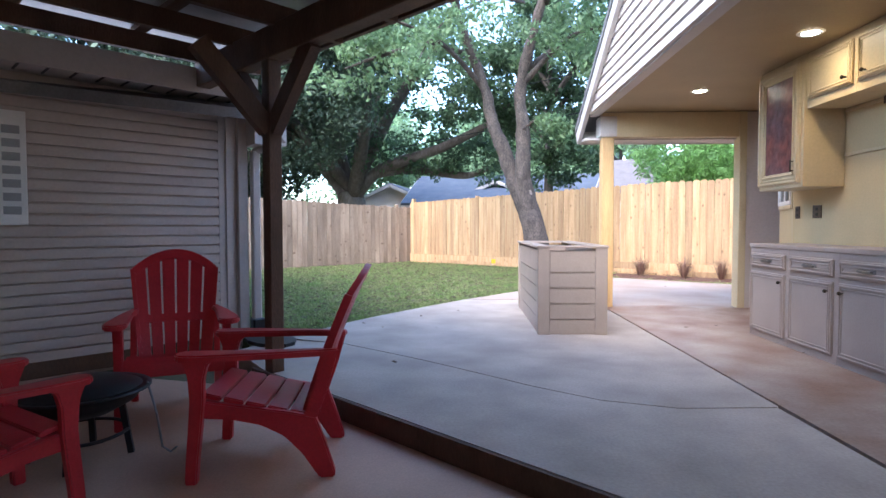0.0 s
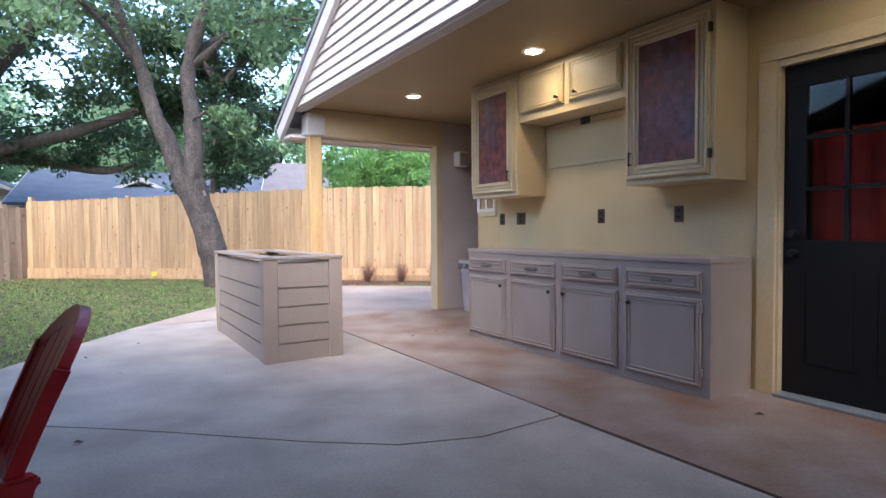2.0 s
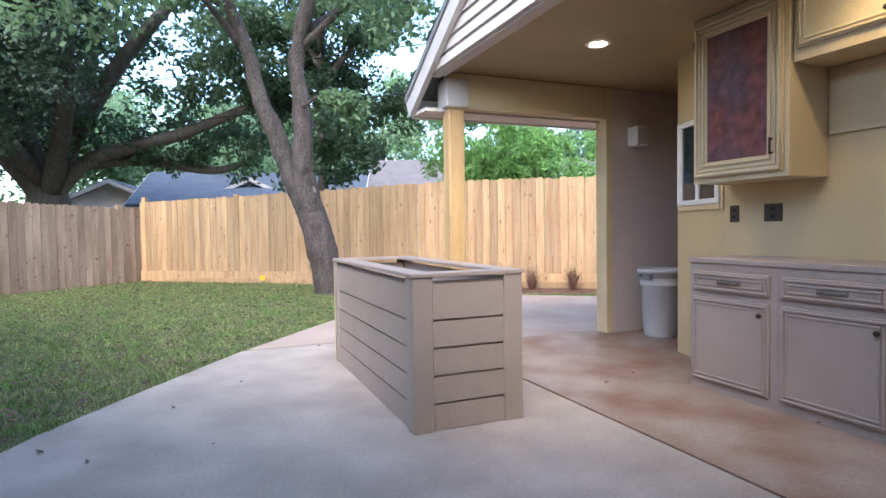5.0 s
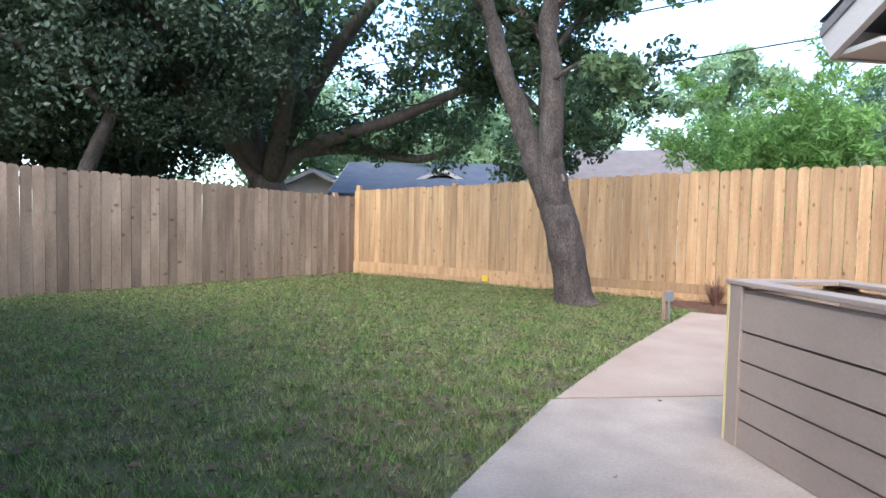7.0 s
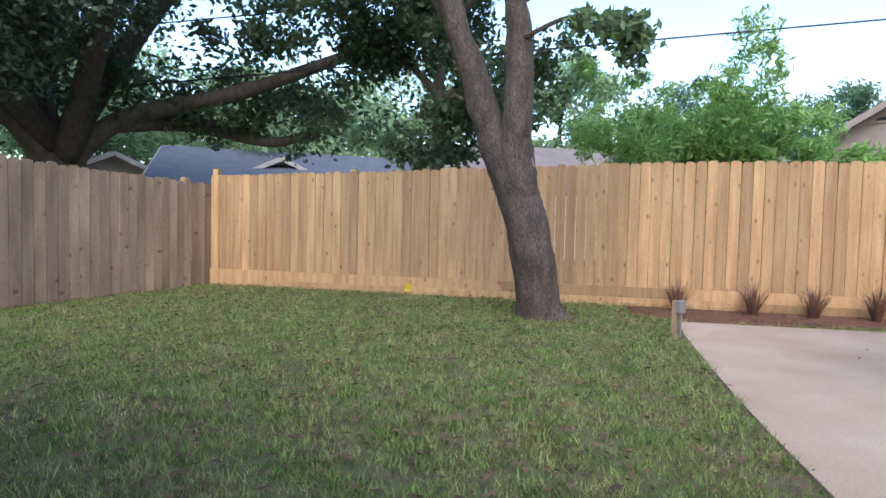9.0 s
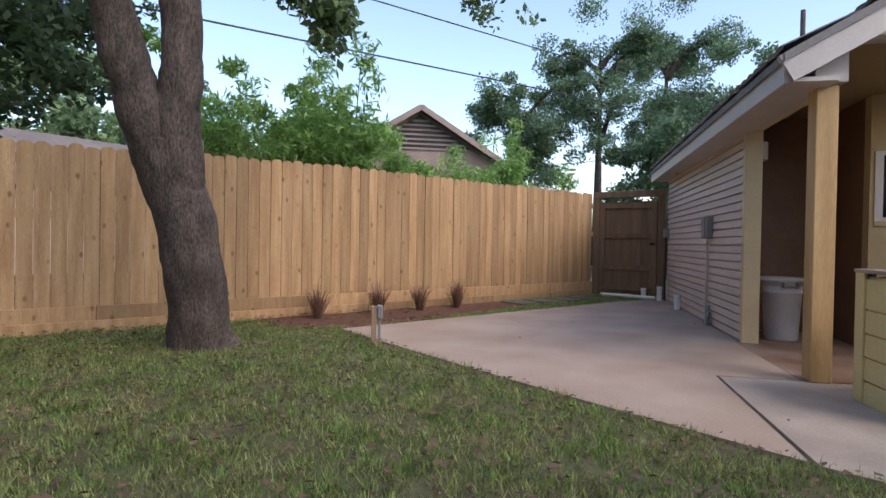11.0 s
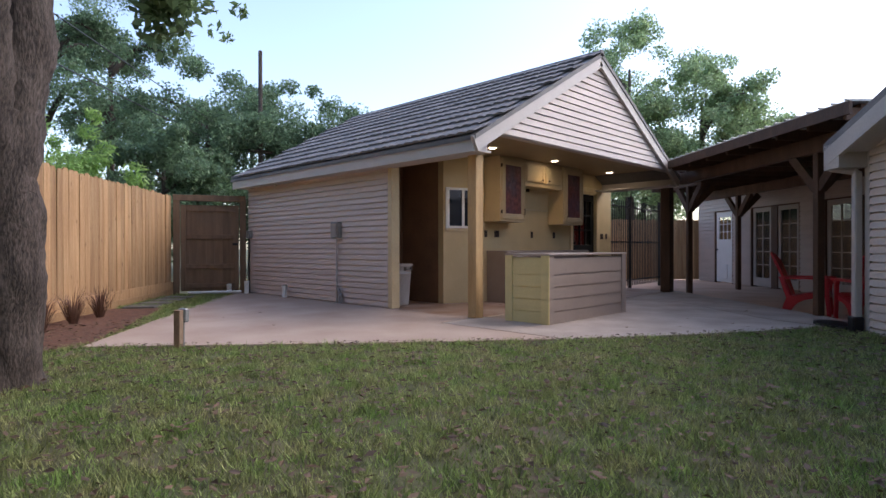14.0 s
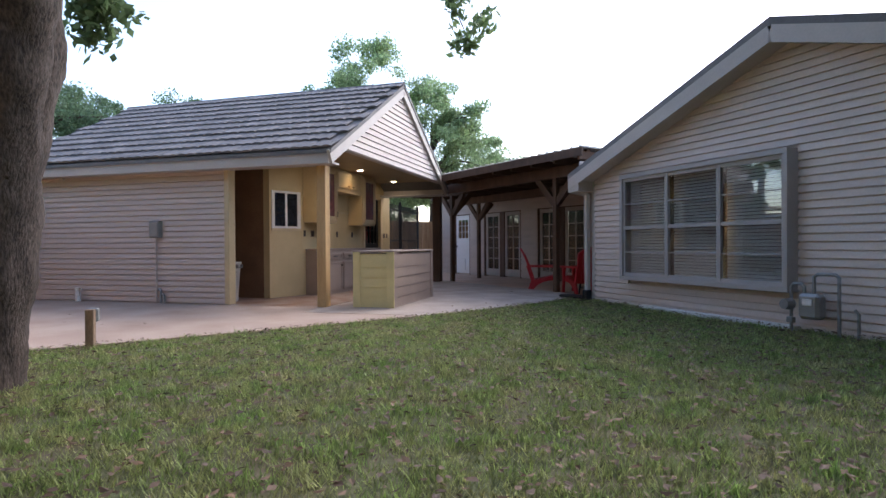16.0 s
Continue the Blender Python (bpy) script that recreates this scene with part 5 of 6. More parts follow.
branches = [[(-1.25, 0.5, 4.2), (-2.2, -0.3, 5.0), (-3.4, -1.2, 5.3)], [(-1.5, 0.45, 4.9), (-2.6, 1.2, 5.6), (-3.6, 1.6, 5.8)], [(-0.45, 0.0, 4.2), (0.4, -0.9, 4.9), (1.2, -1.6, 4.9)],
            [(-0.4, 0.0, 4.5), (0.8, 0.6, 5.4), (2.0, 0.8, 5.6)], [(0.0, -0.3, 5.8), (0.1, -1.8, 6.3), (-0.2, -3.2, 6.2)], [(-1.9, 0.2, 6.0), (-2.4, -1.6, 6.9), (-2.9, -3.4, 6.6)],
            [(-2.3, -0.4, 5.0), (-3.3, -0.6, 4.7), (-4.2, -0.6, 4.4)]]
ends = []
for i, b in enumerate(branches):
    pts, rr = limb(b, 0.07, 0.018, rough=0.06, seed=10 + i)
    part("branch", tube(pts, rr, 8), M_BARK, tree, smooth=True)
    ends += pts[4:]
rnd = random.Random(3)
cl, cr = [], []
for p in ends:
    for k in range(3):
        cl.append((p.x + rnd.gauss(0, 0.45), p.y + rnd.gauss(0, 0.45), p.z + rnd.gauss(0.1, 0.35)))
        cr.append(rnd.uniform(0.22, 0.5))
for k in range(42):
    a, r = rnd.uniform(0, 6.283), 3.6 * rnd.random() ** 0.5
    cl.append((-0.9 + r * math.cos(a), -0.3 + r * math.sin(a), 6.3 + rnd.uniform(-0.9, 1.6)))
    cr.append(rnd.uniform(0.4, 0.75))
leaf_cloud("crown", cl, cr, 66, 0.088, M_LEAF, tree, 4, droop=0.5)
# a low bough over the lawn
M_SCAR = mat("pale_wood_scar", (0.30, 0.235, 0.185), (0.19, 0.145, 0.115), rough=0.8, scale=14, fine=60, bump=0.5, spread=0.15)
bm = bmesh.new()
bmesh.ops.create_uvsphere(bm, u_segments=14, v_segments=10, radius=1.0, matrix=pose(-0.33, -0.14, 1.82, 0, 0, -10) @ Matrix.Diagonal((0.085, 0.075, 0.11, 1)))
part("bark_scar", bm, M_SCAR, tree, "pale healed scar at the fork", smooth=True)


def bough(points, seed, spread=0.14):
    rnd = random.Random(seed)
    ob = thing("hanging_bough", pose(0, 0, 0), "leafy bough hanging over the garden from the shade tree", "branch", "boughs of the shade tree")
    pts, rr = limb(points, 0.03, 0.006, seed=seed)
    part("twig", tube(pts, rr, 6), M_BARK, ob)
    cl = [(p.x + rnd.gauss(0, spread), p.y + rnd.gauss(0, spread), p.z + rnd.gauss(-0.04, 0.11)) for p in pts[6:] for k in range(4)]
    leaf_cloud("leaves", cl, [rnd.uniform(0.10, 0.22) for _ in cl], 24, 0.07, M_LEAF, ob, seed, droop=0.7)


bough([(-0.6, 4.4, 5.6), (-1.4, 3.2, 5.2), (-2.2, 1.9, 4.3), (-2.57, 1.15, 3.42)], 3, 0.19)
bough([(0.2, 4.5, 5.8), (1.2, 3.8, 5.4), (2.1, 3.1, 4.7), (2.5, 2.8, 4.0)], 5, 0.2)
bough([(-0.6, 4.9, 3.1), (-0.3, 4.4, 3.25), (0.0, 4.0, 3.1), (0.15, 3.85, 2.95)], 7, 0.08)


def simple_tree(x, y, height, spread, material, seed, label, bark=None, low=0.35, per=90, leaf=0.16, clumps=90, lean=(0, 0), z0=-0.05, group="trees beyond the fence"):
    rnd = random.Random(seed)
    t = thing("garden_tree", pose(x, y, z0), label, "tree", group)
    bark = bark or M_DARKBARK
    top = (lean[0], lean[1], height * 0.8)
    pts, rr = limb([(0, 0, 0), (lean[0] * 0.3, lean[1] * 0.3, height * 0.3), top], 0.02 * height + 0.06, 0.05, rough=0.05, seed=seed)
    part("trunk", tube(pts, rr, 9), bark, t, smooth=True)
    cl, cr = [], []
    for k in range(9):
        z = height * rnd.uniform(low, 0.75)
        f = z / (height * 0.8)
        o = Vector((lean[0] * f, lean[1] * f, z))
        a = rnd.uniform(0, 6.283)
        e = o + Vector((math.cos(a), math.sin(a), rnd.uniform(0.15, 0.6))) * spread * rnd.uniform(0.5, 0.95)
        p2, r2 = limb([o, (o + e) / 2 + Vector((0, 0, 0.06 * height)), e], 0.012 * height, 0.02, rough=0.05, seed=seed + k)
        part("limb", tube(p2, r2, 7), bark, t, smooth=True)
        for q in p2[3:]:
            cl.append((q.x + rnd.gauss(0, 0.1 * spread), q.y + rnd.gauss(0, 0.1 * spread), q.z + rnd.gauss(0, 0.08 * spread)))
            cr.append(spread * rnd.uniform(0.10, 0.24))
    while len(cl) < clumps:
        a, r, h = rnd.uniform(0, 6.283), spread * rnd.random() ** 0.5, rnd.uniform(low, 1.0)
        k = 1 - ((h - 0.62) / 0.45) ** 2
        if k <= 0:
            continue
        cl.append((lean[0] * h + r * k * math.cos(a), lean[1] * h + r * k * math.sin(a), height * h))
        cr.append(spread * rnd.uniform(0.12, 0.26))
    leaf_cloud("crown", cl, cr, per, leaf, material, t, seed, droop=0.4)
    return t


# live oak beyond the fence corner
oak = thing("live_oak", pose(-6.2, 14.5, -0.05), "huge dark live oak with spreading limbs beyond the fence", "tree")
rnd = random.Random(8)
limbs = [[(0, 0, 0), (0.1, 0, 1.2), (0.0, 0.1, 2.4)], [(0, 0.1, 2.0), (1.2, -0.6, 3.2), (3.6, -1.6, 3.9), (6.0, -2.6, 4.9), (7.4, -3.0, 5.4)], [(0, 0.1, 2.0), (-1.6, -0.5, 4.2), (-3.8, -1.4, 5.8), (-6.0, -2.0, 6.6)],
         [(0, 0.1, 2.2), (0.6, 0.4, 4.6), (1.4, 0.4, 7.0), (2.0, 0.2, 9.5)], [(0, 0.1, 2.2), (-0.6, 0.0, 4.8), (-1.4, -0.4, 7.4), (-2.0, -0.6, 10)], [(0.3, 0, 3.0), (2.0, -1.4, 5.6), (3.6, -2.6, 7.4), (4.4, -3.2, 9)],
         [(0.2, -0.2, 2.4), (1.0, -2.4, 4.6), (1.4, -4.2, 5.8), (1.6, -5.4, 6.4)], [(0, 0, 2.6), (-1.8, -2.0, 5.0), (-3.0, -4.0, 6.2)], [(1.2, -0.6, 3.2), (2.6, -0.4, 3.3), (4.4, -0.6, 3.0), (5.4, -0.8, 3.3)]]
cl, cr = [], []
for i, b in enumerate(limbs):
    pts, rr = limb(b, 0.62 if i == 0 else 0.27, 0.5 if i == 0 else 0.06, rough=0.06, seed=30 + i)
    part("trunk" if i == 0 else "limb", tube(pts, rr, 12), M_DARKBARK, oak, smooth=True)
    if i:
        for p in pts[5:]:
            for k in range(4):
                cl.append((p.x + rnd.gauss(0, 0.8), p.y + rnd.gauss(0, 0.8), p.z + rnd.gauss(0.85, 0.5)))
                cr.append(rnd.uniform(0.3, 0.7))
for k in range(110):
    a, r = rnd.uniform(0, 6.283), 7.6 * rnd.random() ** 0.5
    cl.append((r * math.cos(a), -1.0 + r * math.sin(a) * 0.8, 7.4 + rnd.uniform(-1.6, 3.4) - 0.03 * r * r))
    cr.append(rnd.uniform(0.6, 1.2))
leaf_cloud("crown", cl, cr, 62, 0.12, M_OAK, oak, 9, droop=0.5)
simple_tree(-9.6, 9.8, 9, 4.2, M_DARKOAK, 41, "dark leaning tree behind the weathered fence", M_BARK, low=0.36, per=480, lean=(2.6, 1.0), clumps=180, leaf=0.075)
simple_tree(0.7, 9.7, 8.0, 2.8, M_OAK, 47, "dark leafy tree hanging over the new fence", low=0.29, per=175, clumps=120, leaf=0.10)
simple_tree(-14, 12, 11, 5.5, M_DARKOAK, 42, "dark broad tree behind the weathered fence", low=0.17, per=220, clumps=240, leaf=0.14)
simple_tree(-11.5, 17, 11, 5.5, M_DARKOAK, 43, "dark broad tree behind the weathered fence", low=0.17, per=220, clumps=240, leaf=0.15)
for i, (x, y, h, s) in enumerate(((0, 27, 8, 4.5), (7, 25, 9, 4.5), (-9, 30, 9, 6), (13, 22, 9, 4), (-3, 34, 9, 5), (4, 33, 8, 5), (-16, 25, 11, 6))):
    simple_tree(x, y, h, s, M_LIGHTLEAF, 50 + i, "green leafy tree in a neighbouring garden", low=0.15, per=130, clumps=120, leaf=0.19)
for i, (x, y, h, s) in enumerate(((19.5, 19.6, 8.2, 4.0), (24, 15, 7.6, 3.6))):
    simple_tree(x, y, h, s, M_PINE, 60 + i, "soft green tree far beyond the new fence", low=0.2, per=200, clumps=120, leaf=0.14)
# bright bamboo right behind the new fence
for i, (s, o, h) in enumerate(((7.6, 1.6, 3.0), (8.5, 1.3, 3.3), (9.5, 1.5, 2.5), (10.5, 1.2, 2.3), (11.5, 1.4, 2.5), (12.5, 1.2, 2.6), (6.8, 2.6, 3.5), (8.1, 2.8, 3.9))):
    p = FC + FRD * s + nb_ * o
    rnd = random.Random(70 + i)
    bam = thing("bamboo_clump", pose(p.x, p.y, -0.05), "bright green feathery bamboo rising behind the fence", "plant", "bamboo behind the fence")
    cl, cr = [], []
    for k in range(16):
        a, l = rnd.uniform(0, 6.283), rnd.uniform(0.2, 1.0)
        hh = h * rnd.uniform(0.6, 1.0) * (1.3 if k % 5 == 0 else 1.0)
        pts, rr = limb([(0.2 * math.cos(a), 0.2 * math.sin(a), 0), (0.5 * l * math.cos(a), 0.5 * l * math.sin(a), hh * 0.6), (1.1 * l * math.cos(a), 1.1 * l * math.sin(a), hh)], 0.02, 0.005, seed=k)
        part("cane", tube(pts, rr, 5), M_BAMBOO, bam)
        for q in pts[3:]:
            cl.append((q.x + rnd.gauss(0, 0.12), q.y + rnd.gauss(0, 0.12), q.z + rnd.gauss(0, 0.1)))
            cr.append(rnd.uniform(0.15, 0.32))
    leaf_cloud("leaves", cl, cr, 90, 0.045, M_BAMBOO, bam, 80 + i, droop=0.9, long=3.4)
# pines and oaks beyond the gate and behind the shed
for i, (x, y, h, s) in enumerate(((24, 0.5, 13, 4.0), (27, -3, 14, 4.2), (22, 4, 9, 3.2))):
    simple_tree(x, y, h, s, M_PINE, 90 + i, "tall airy pine beyond the gate", M_BARK, low=0.42, per=280, clumps=90, leaf=0.10)
for i, (x, y, h, s, lo) in enumerate(((19, -4.5, 8.5, 3.6, 0.1), (17, -8, 8.0, 3.4, 0.1), (22, -8, 9.0, 3.6, 0.1), (15.5, -1.5, 5.0, 2.4, 0.05), (14, -13, 7.5, 3.2, 0.2), (20, -14, 8, 3.5, 0.2))):
    simple_tree(x, y, h, s, M_PINE, 100 + i, "dense dark tree beyond the shed", low=lo, per=300, clumps=120, leaf=0.095)
for i, (x, y, h, s) in enumerate(((7.3, -19, 11.4, 3.4), (4.8, -21, 9.6, 3.2), (3.0, -25, 7, 3), (9, -24, 7, 3.5))):
    simple_tree(x, y, h, s, M_LIGHTLEAF, 120 + i, "light green tree behind the pergola", low=0.3, per=230, clumps=150, leaf=0.10)


# ---- neighbouring houses ----
M_BROWNROOF = mat("far_brown_shingle", (0.20, 0.165, 0.15), (0.15, 0.125, 0.115), rough=0.9, scale=2, fine=30, bump=0.3, spread=0.12)
def neighbour(m, w, d, wall_h, ridge_h, roof_mat, label, louvre=False):
    h = thing("neighbour_house", m, label, "house", "houses beyond the fence")
    bm = bmesh.new()
    out = [(-w / 2, 0), (w / 2, 0), (w / 2, wall_h), (0, ridge_h), (-w / 2, wall_h)]
    f = [bm.verts.new((x, 0, z)) for x, z in out]
    b = [bm.verts.new((x, d, z)) for x, z in out]
    bm.faces.new(f)
    bm.faces.new(b[::-1])
    for i in range(5):
        bm.faces.new((f[i], b[i], b[(i + 1) % 5], f[(i + 1) % 5]))
    bmesh.ops.recalc_face_normals(bm, faces=bm.faces[:])
    part("wall", bm, M_GABLE if louvre else M_HOUSE_SIDING, h)
    sl = (ridge_h - wall_h) / (w / 2)
    for s in (-1, 1):
        part("roof", beam((s * (w / 4 + 0.2), -0.4, (wall_h + ridge_h) / 2 - 0.2 * sl + 0.08), (s * (w / 4 + 0.2), d + 0.4, (wall_h + ridge_h) / 2 - 0.2 * sl + 0.08), math.hypot(w / 2 + 0.4, (w / 2 + 0.4) * sl), 0.12, (s * sl, 0, 1)), roof_mat, h)
        part("bargeboard", beam((0, -0.42, ridge_h + 0.03), (s * (w / 2 + 0.38), -0.42, wall_h - 0.38 * sl + 0.03), 0.05, 0.16), M_GABLE if louvre else M_TRIM, h)
    if louvre:
        zb = ridge_h - 1.25
        vb = bmesh.new()
        vb.faces.new([vb.verts.new(q) for q in ((-1.25 / sl + 0.25, -0.012, zb), (1.25 / sl - 0.25, -0.012, zb), (0, -0.012, ridge_h - 0.12))])
        part("vent_screen", vb, M_BLACK, h, "dark screen behind the louvres")
        z = zb
        while z < ridge_h - 0.2:
            hw = (ridge_h - z) / sl - 0.25
            part("louvre", box(-hw, -0.05, z, hw, 0.0, z + 0.06), M_GABLE, h)
            z += 0.15
    return h


neighbour(pose(13.2, 6.6, 0, 0, 0, -68), 5.2, 12, 3.6, 5.2, M_FARROOF, "neighbouring house gable with louvred vent", True)
neighbour(pose(-5.6, 22.5, 0, 0, 0, -8), 4.2, 10, 2.2, 3.2, M_FARROOF, "dark roofed house beyond the fence corner")
neighbour(pose(-0.2, 21.5, 0, 0, 0, -5), 3.4, 4, 2.5, 3.3, M_FARROOF, "small blue grey gable beyond the fence")
neighbour(pose(-3.8, 24, 0, 0, 0, -98), 8, 13, 2.2, 3.7, M_FARROOF, "long blue grey roofed house beyond the fence")
neighbour(pose(5.2, 19.5, 0, 0, 0, -110), 8, 14, 2.2, 4.0, M_BROWNROOF, "long brown grey roofed house beyond the fence")

# ---- utility pole and lines ----
pole = thing("utility_pole", pose(16.9, -5.8, -0.05), "weathered wooden utility pole beyond the shed", "utility pole")
part("shaft", tube([(0, 0, 0), (0, 0, 9.1)], [0.11, 0.08], 10), M_BARK, pole)
part("bracket", box(-0.1, -0.5, 4.9, 0.1, 0.5, 5.0), M_BARK, pole)


def wire(a, b, sag, r=0.012):
    w = thing("power_line", Matrix.Identity(4), "black overhead cable strung past the garden", "cable", "overhead cables")
    a, b = Vector(a), Vector(b)
    pts = [a.lerp(b, t / 16) - Vector((0, 0, sag * 4 * (t / 16) * (1 - t / 16))) for t in range(17)]
    part("line", tube(pts, r, 5), M_BLACK, w)


wire((20.24, -6.12, 5.35), (-19.21, 24.48, 2.9), 0.0, 0.016)
wire((20.2, -6.5, 5.9), (-18.9, 24.7, 4.6), 0.0, 0.014)
wire((16.9, -5.8, 5.0), (24, 8, 4.6), 0.3)
wire((16.9, -5.8, 5.6), (30, -2, 7.5), 0.3)

# ---- small things ----
flag = thing("marker_flag", pose(-1.15, 6.75, -0.05), "small yellow marker flag stuck in the lawn", "marker flag")
part("wire_stake", tube([(0, 0, 0), (0, 0, 0.28)], 0.004, 5), M_GREYMETAL, flag)
part("flag", prism([(0, 0), (0.10, 0.02), (0.11, 0.03), (0.0, 0.012)], 0.18, 0.28), mat("yellow_plastic", (0.75, 0.5, 0.03), rough=0.5, bump=0, spread=0.05), flag)
pad = tagged(part("stepping_stone", prism([(0.32 * math.cos(a * 0.5236) * (1 + 0.06 * math.sin(3 * a)), 0.2 * math.sin(a * 0.5236)) for a in range(12)], -0.1, 0.02), M_CONCRETE, m=pose(-1.0, 7.1, -0.03)), "pale flat stone lying under the fence", "stone")
M_PAVER = mat("damp_grey_paver", (0.15, 0.135, 0.115), (0.09, 0.085, 0.07), rough=0.85, scale=5, fine=50, bump=0.3, spread=0.15)
for k, q in enumerate((10.75, 11.3, 11.85, 12.4)):
    p = FC + FRD * q - nb_ * 0.42
    tagged(part("paver", box(-0.2, -0.24, -0.05, 0.2, 0.24, 0.018, 0.01), M_PAVER, m=pose(p.x, p.y, 0, 0, 0, -38.6 + 5 * math.sin(3 * k))), "dark damp square paver laid in the strip by the fence", "paver", "pavers along the fence")
loose = thing("loose_pipe", pose(6.35, 0.72, 0.03, 0, 0, 62), "white plastic pipe lying before the timber gate", "pipe")
part("pipe_length", tube([(-0.5, 0, 0), (0.0, 0, 0.004), (0.5, 0, 0)], 0.028, 10), M_WHITE, loose)
part("coupling", tube([(-0.05, 0, 0.003), (0.05, 0, 0.003)], 0.036, 10), M_WHITE, loose)
mat_pad = tagged(part("door_mat", prism([(0.36 * math.cos(a * 0.5236), 0.2 * math.sin(a * 0.5236)) for a in range(12)], 0, 0.03), M_BLACK, m=pose(-3.6, -2.35, 0.0, 0, 0, -50)), "dark oval mat near the downspout", "mat")

# fallen leaves
rng = np.random.default_rng(21)
SLAB = EDGE + EDGE2 + [(6.6, 0.0), (0, -6.3)]


def inside(px, py, poly):
    r = np.zeros(len(px), bool)
    j = len(poly) - 1
    for i in range(len(poly)):
        xi, yi = poly[i]
        xj, yj = poly[j]
        hit = ((yi > py) != (yj > py)) & (px < (xj - xi) * (py - yi) / (yj - yi + 1e-9) + xi)
        r ^= hit
        j = i
    return r


def scatter(n, x0, x1, y0, y1, keep_poly, drop_poly):
    px, py = rng.uniform(x0, x1, n), rng.uniform(y0, y1, n)
    ok = inside(px, py, keep_poly)
    if drop_poly:
        ok &= ~inside(px, py, drop_poly)
    return px[ok], py[ok]


fo = Vector((math.cos(radians(FLA)), math.sin(radians(FLA))))
LAWN = [(FC.x, FC.y), tuple(FC + FRD * 13.2), (6.3, 0.1), (1.0, 0.5), (-2, -3), (-3.95, -2.1), (-6.0, 0.55), (-8.3, 3.45), tuple(FC - fo * 9.0)]
M_DRYLEAF = mat("dry_leaf", (0.06, 0.034, 0.019), (0.15, 0.09, 0.048), rough=0.7, scale=3, fine=20, bump=0, spread=0.2, island=0.4)


def leaf_litter(name, px, py, z, label):
    n = len(px)
    a = rng.uniform(0, 6.283, n)
    s = rng.uniform(0.009, 0.022, n)
    t = rng.uniform(-0.012, 0.018, (n, 4))
    ca, sa = np.cos(a), np.sin(a)
    v = np.zeros((n, 4, 3))
    for k, (u, w) in enumerate(((-1.5, 0), (0, 0.75), (1.5, 0), (0, -0.75))):
        v[:, k, 0] = px + s * (u * ca - w * sa)
        v[:, k, 1] = py + s * (u * sa + w * ca)
        v[:, k, 2] = z + np.abs(t[:, k])
    return raw_mesh(name, v.reshape(-1, 3).tolist(), np.arange(4 * n).reshape(-1, 4).tolist(), M_DRYLEAF, None, label, "leaves", "stuff")


px, py = scatter(22000, -9, 3, -3, 9.8, LAWN, SLAB)
leaf_litter("fallen_leaves", px, py, 0.022, "dry brown leaves scattered over the lawn")
px, py = scatter(40, -3.2, 3, -6, 4, SLAB, None)
leaf_litter("fallen_leaves", px, py, 0.004, "few dry leaves on the concrete")

# grass
px, py = scatter(1350000, -9.5, 7, -3.3, 9.9, LAWN, SLAB)
n = len(px)
az = rng.uniform(0, 6.283, n)
tuft = np.zeros(n)
for k in range(26):
    ka, kf = rng.uniform(0, 6.283), (rng.uniform(4, 30) if k % 2 else rng.uniform(40, 150))
    tuft += np.sin(kf * (px * np.cos(ka) + py * np.sin(ka)) + rng.uniform(0, 6.283)) / 5.1
keep = (rng.uniform(-2.4, 0.6, n) < tuft) & ~inside(px, py, BED)
px, py, az, tuft = px[keep], py[keep], az[keep], tuft[keep]
n = len(px)
h = rng.uniform(0.02, 0.05, n) * (1 + 0.45 * np.clip(tuft, -1, 1.4))
lean = rng.uniform(0.3, 1.5, n) * h
w = rng.uniform(0.0025, 0.006, n)
ca, sa = np.cos(az), np.sin(az)
v = np.zeros((n, 3, 3))
v[:, 0] = np.stack([px - sa * w, py + ca * w, np.full(n, -0.03)], 1)
v[:, 1] = np.stack([px + sa * w, py - ca * w, np.full(n, -0.03)], 1)
v[:, 2] = np.stack([px + ca * lean, py + sa * lean, -0.022 + h], 1)
me = bpy.data.meshes.new("grass")
me.vertices.add(3 * n)
me.vertices.foreach_set("co", v.ravel())
me.loops.add(3 * n)
me.loops.foreach_set("vertex_index", np.arange(3 * n))
me.polygons.add(n)
me.polygons.foreach_set("loop_start", np.arange(0, 3 * n, 3))
me.update(calc_edges=True)
me.materials.append(M_GRASS)
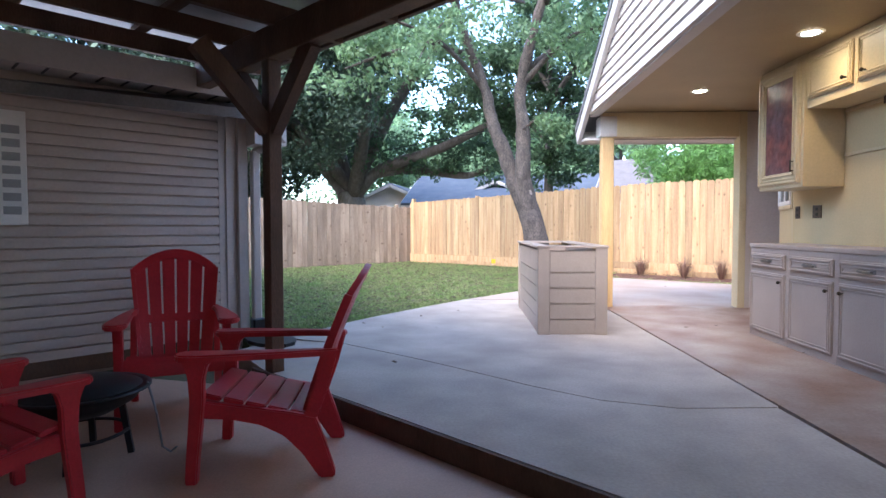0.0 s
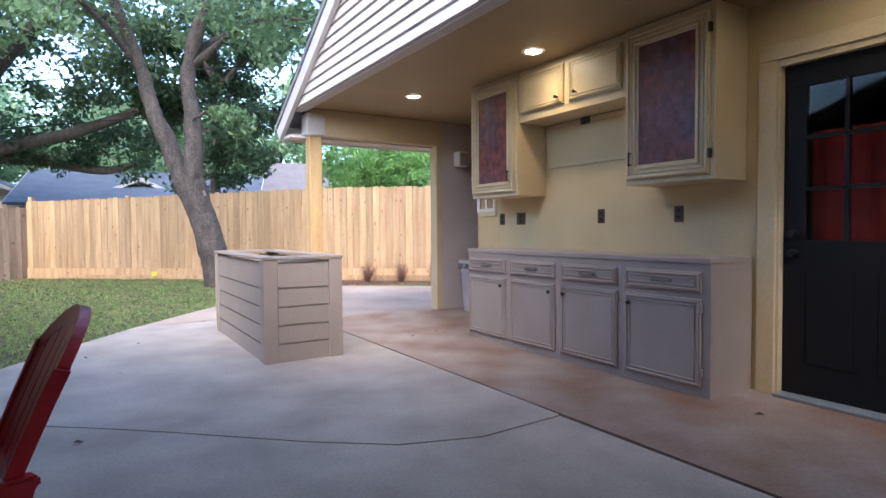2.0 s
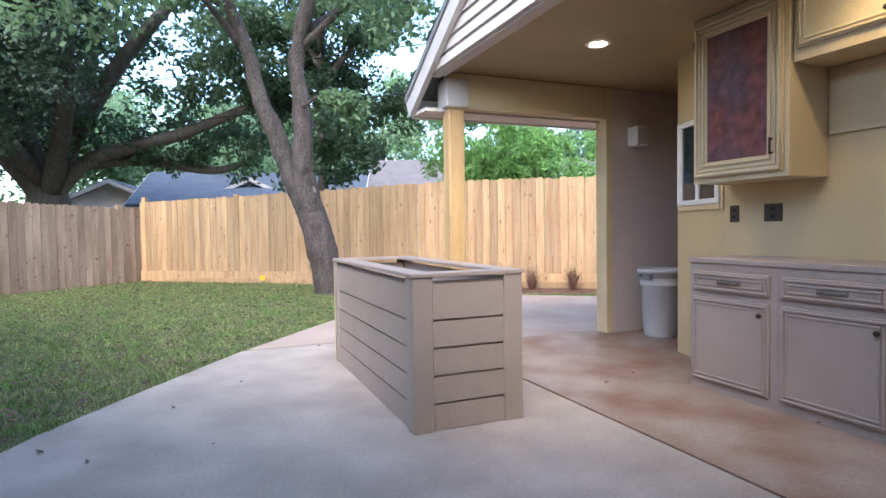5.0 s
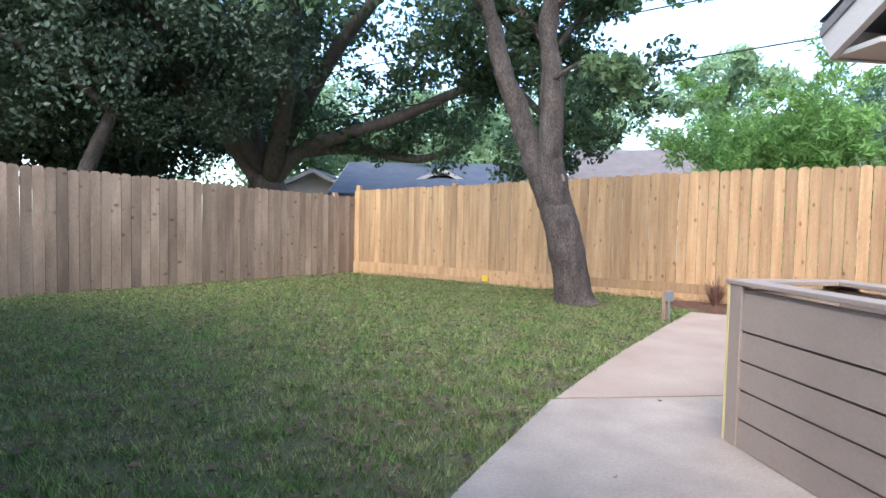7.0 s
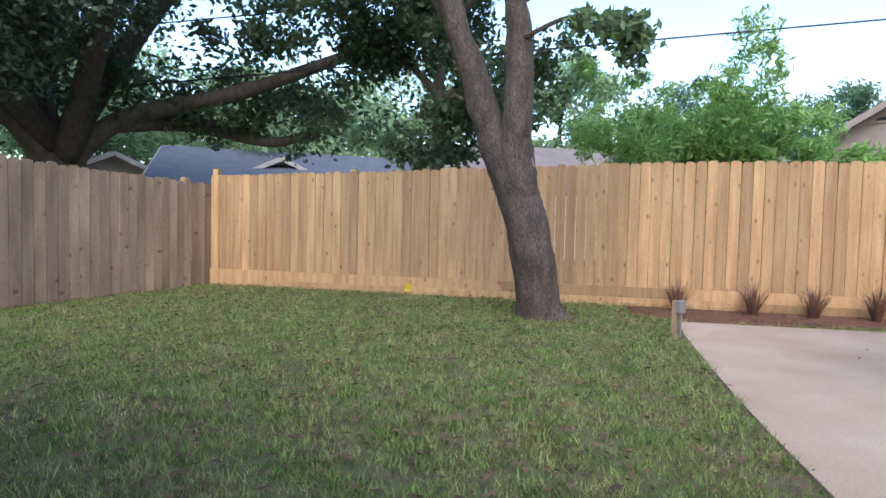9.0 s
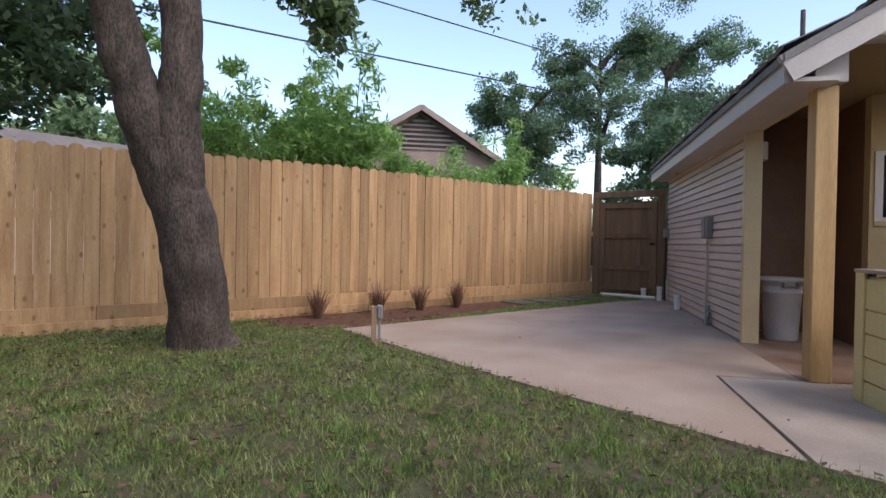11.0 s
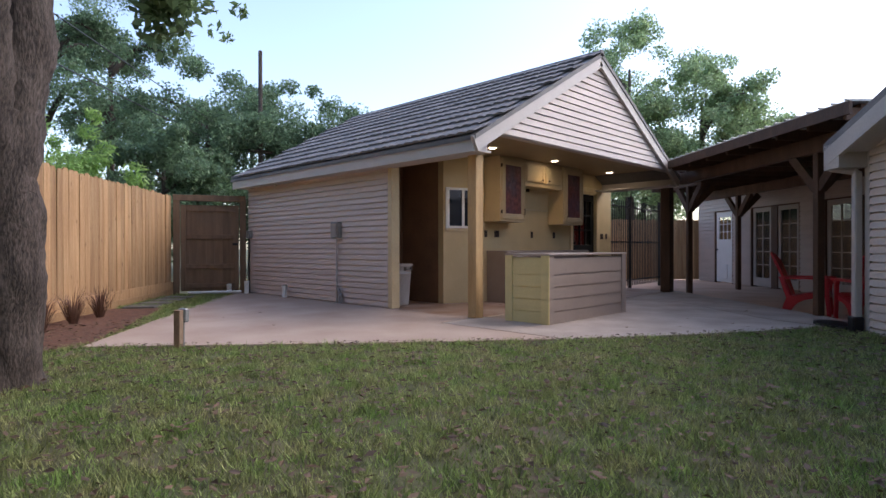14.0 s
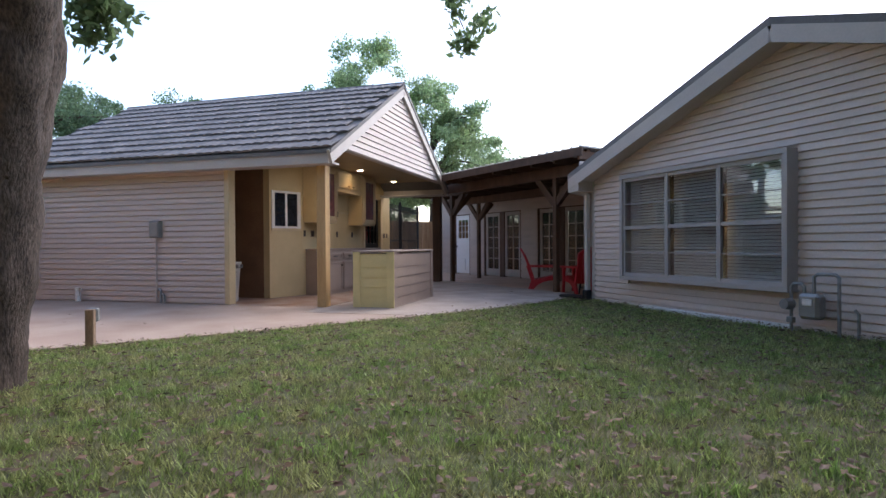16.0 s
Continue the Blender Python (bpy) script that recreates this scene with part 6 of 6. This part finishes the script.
tagged(new("grass", me), "short mown lawn grass with dry patches", "grass", kind="stuff")

# ---- siding and roof tiles ----
lap_wall(shed_side, M_TAUPE_SIDING, pose(SX, 0.03, 0, 0, 0, 180), 0.0, SX - 1.72, 0.02, 2.22, step=0.09)
lap_wall(gw, M_TAUPE_SIDING, gw.matrix_basis.inverted() @ pose(GX + 0.005, 0, 0, 0, 0, -90), 0.0, 5.4, GZ + 0.01, RZ - 0.05, step=0.10,
         clip=lambda z: (0.06 + (z - GZ) / SL, 5.44 - (z - GZ) / SL))
tile = None
ang = math.degrees(math.atan(SL))
length = 3.12 * math.hypot(1, SL)
rows_n = 11
ti = random.Random(2)
for r in range(rows_n):
    for k in range(20):
        x = GX - 0.10 + (k + (0.5 if r % 2 else 0)) * 0.335
        if x > SX - 0.1:
            continue
        dist = (r + 0.5) * length / rows_n
        y = RY + dist * math.cos(radians(ang))
        z = RZ + 0.14 - dist * math.sin(radians(ang)) + 0.034
        mm = pose(x, y, z + ti.uniform(-0.003, 0.003), -ang + 4.6 + ti.uniform(-0.5, 0.5), ti.uniform(-0.5, 0.5), ti.uniform(-0.6, 0.6))
        if tile is None:
            bm = bmesh.new()
            prof = [(0, 0), (0.04, 0.016), (0.10, 0.018), (0.155, 0.004), (0.21, 0.016), (0.28, 0.018), (0.33, 0.0)]
            ring = [[bm.verts.new((px_, yy, zz + dz)) for px_, zz in prof] for yy, dz in ((-0.17, -0.004), (0.17, 0.0))]
            for i in range(6):
                bm.faces.new((ring[0][i], ring[0][i + 1], ring[1][i + 1], ring[1][i]))
            low_ = [bm.verts.new((px_, 0.17, -0.016)) for px_, zz in prof]
            for i in range(6):
                bm.faces.new((ring[1][i], ring[1][i + 1], low_[i + 1], low_[i]))
            tile = part("roof_tile", bm, M_ROOF, shed, m=mm)
        else:
            share(tile, mm, shed)
part("ridge_cap", tube([(GX - 0.1, RY, RZ + 0.13), (SX + 0.15, RY, RZ + 0.13)], 0.06, 8), M_ROOF, shed, "rounded ridge cap")
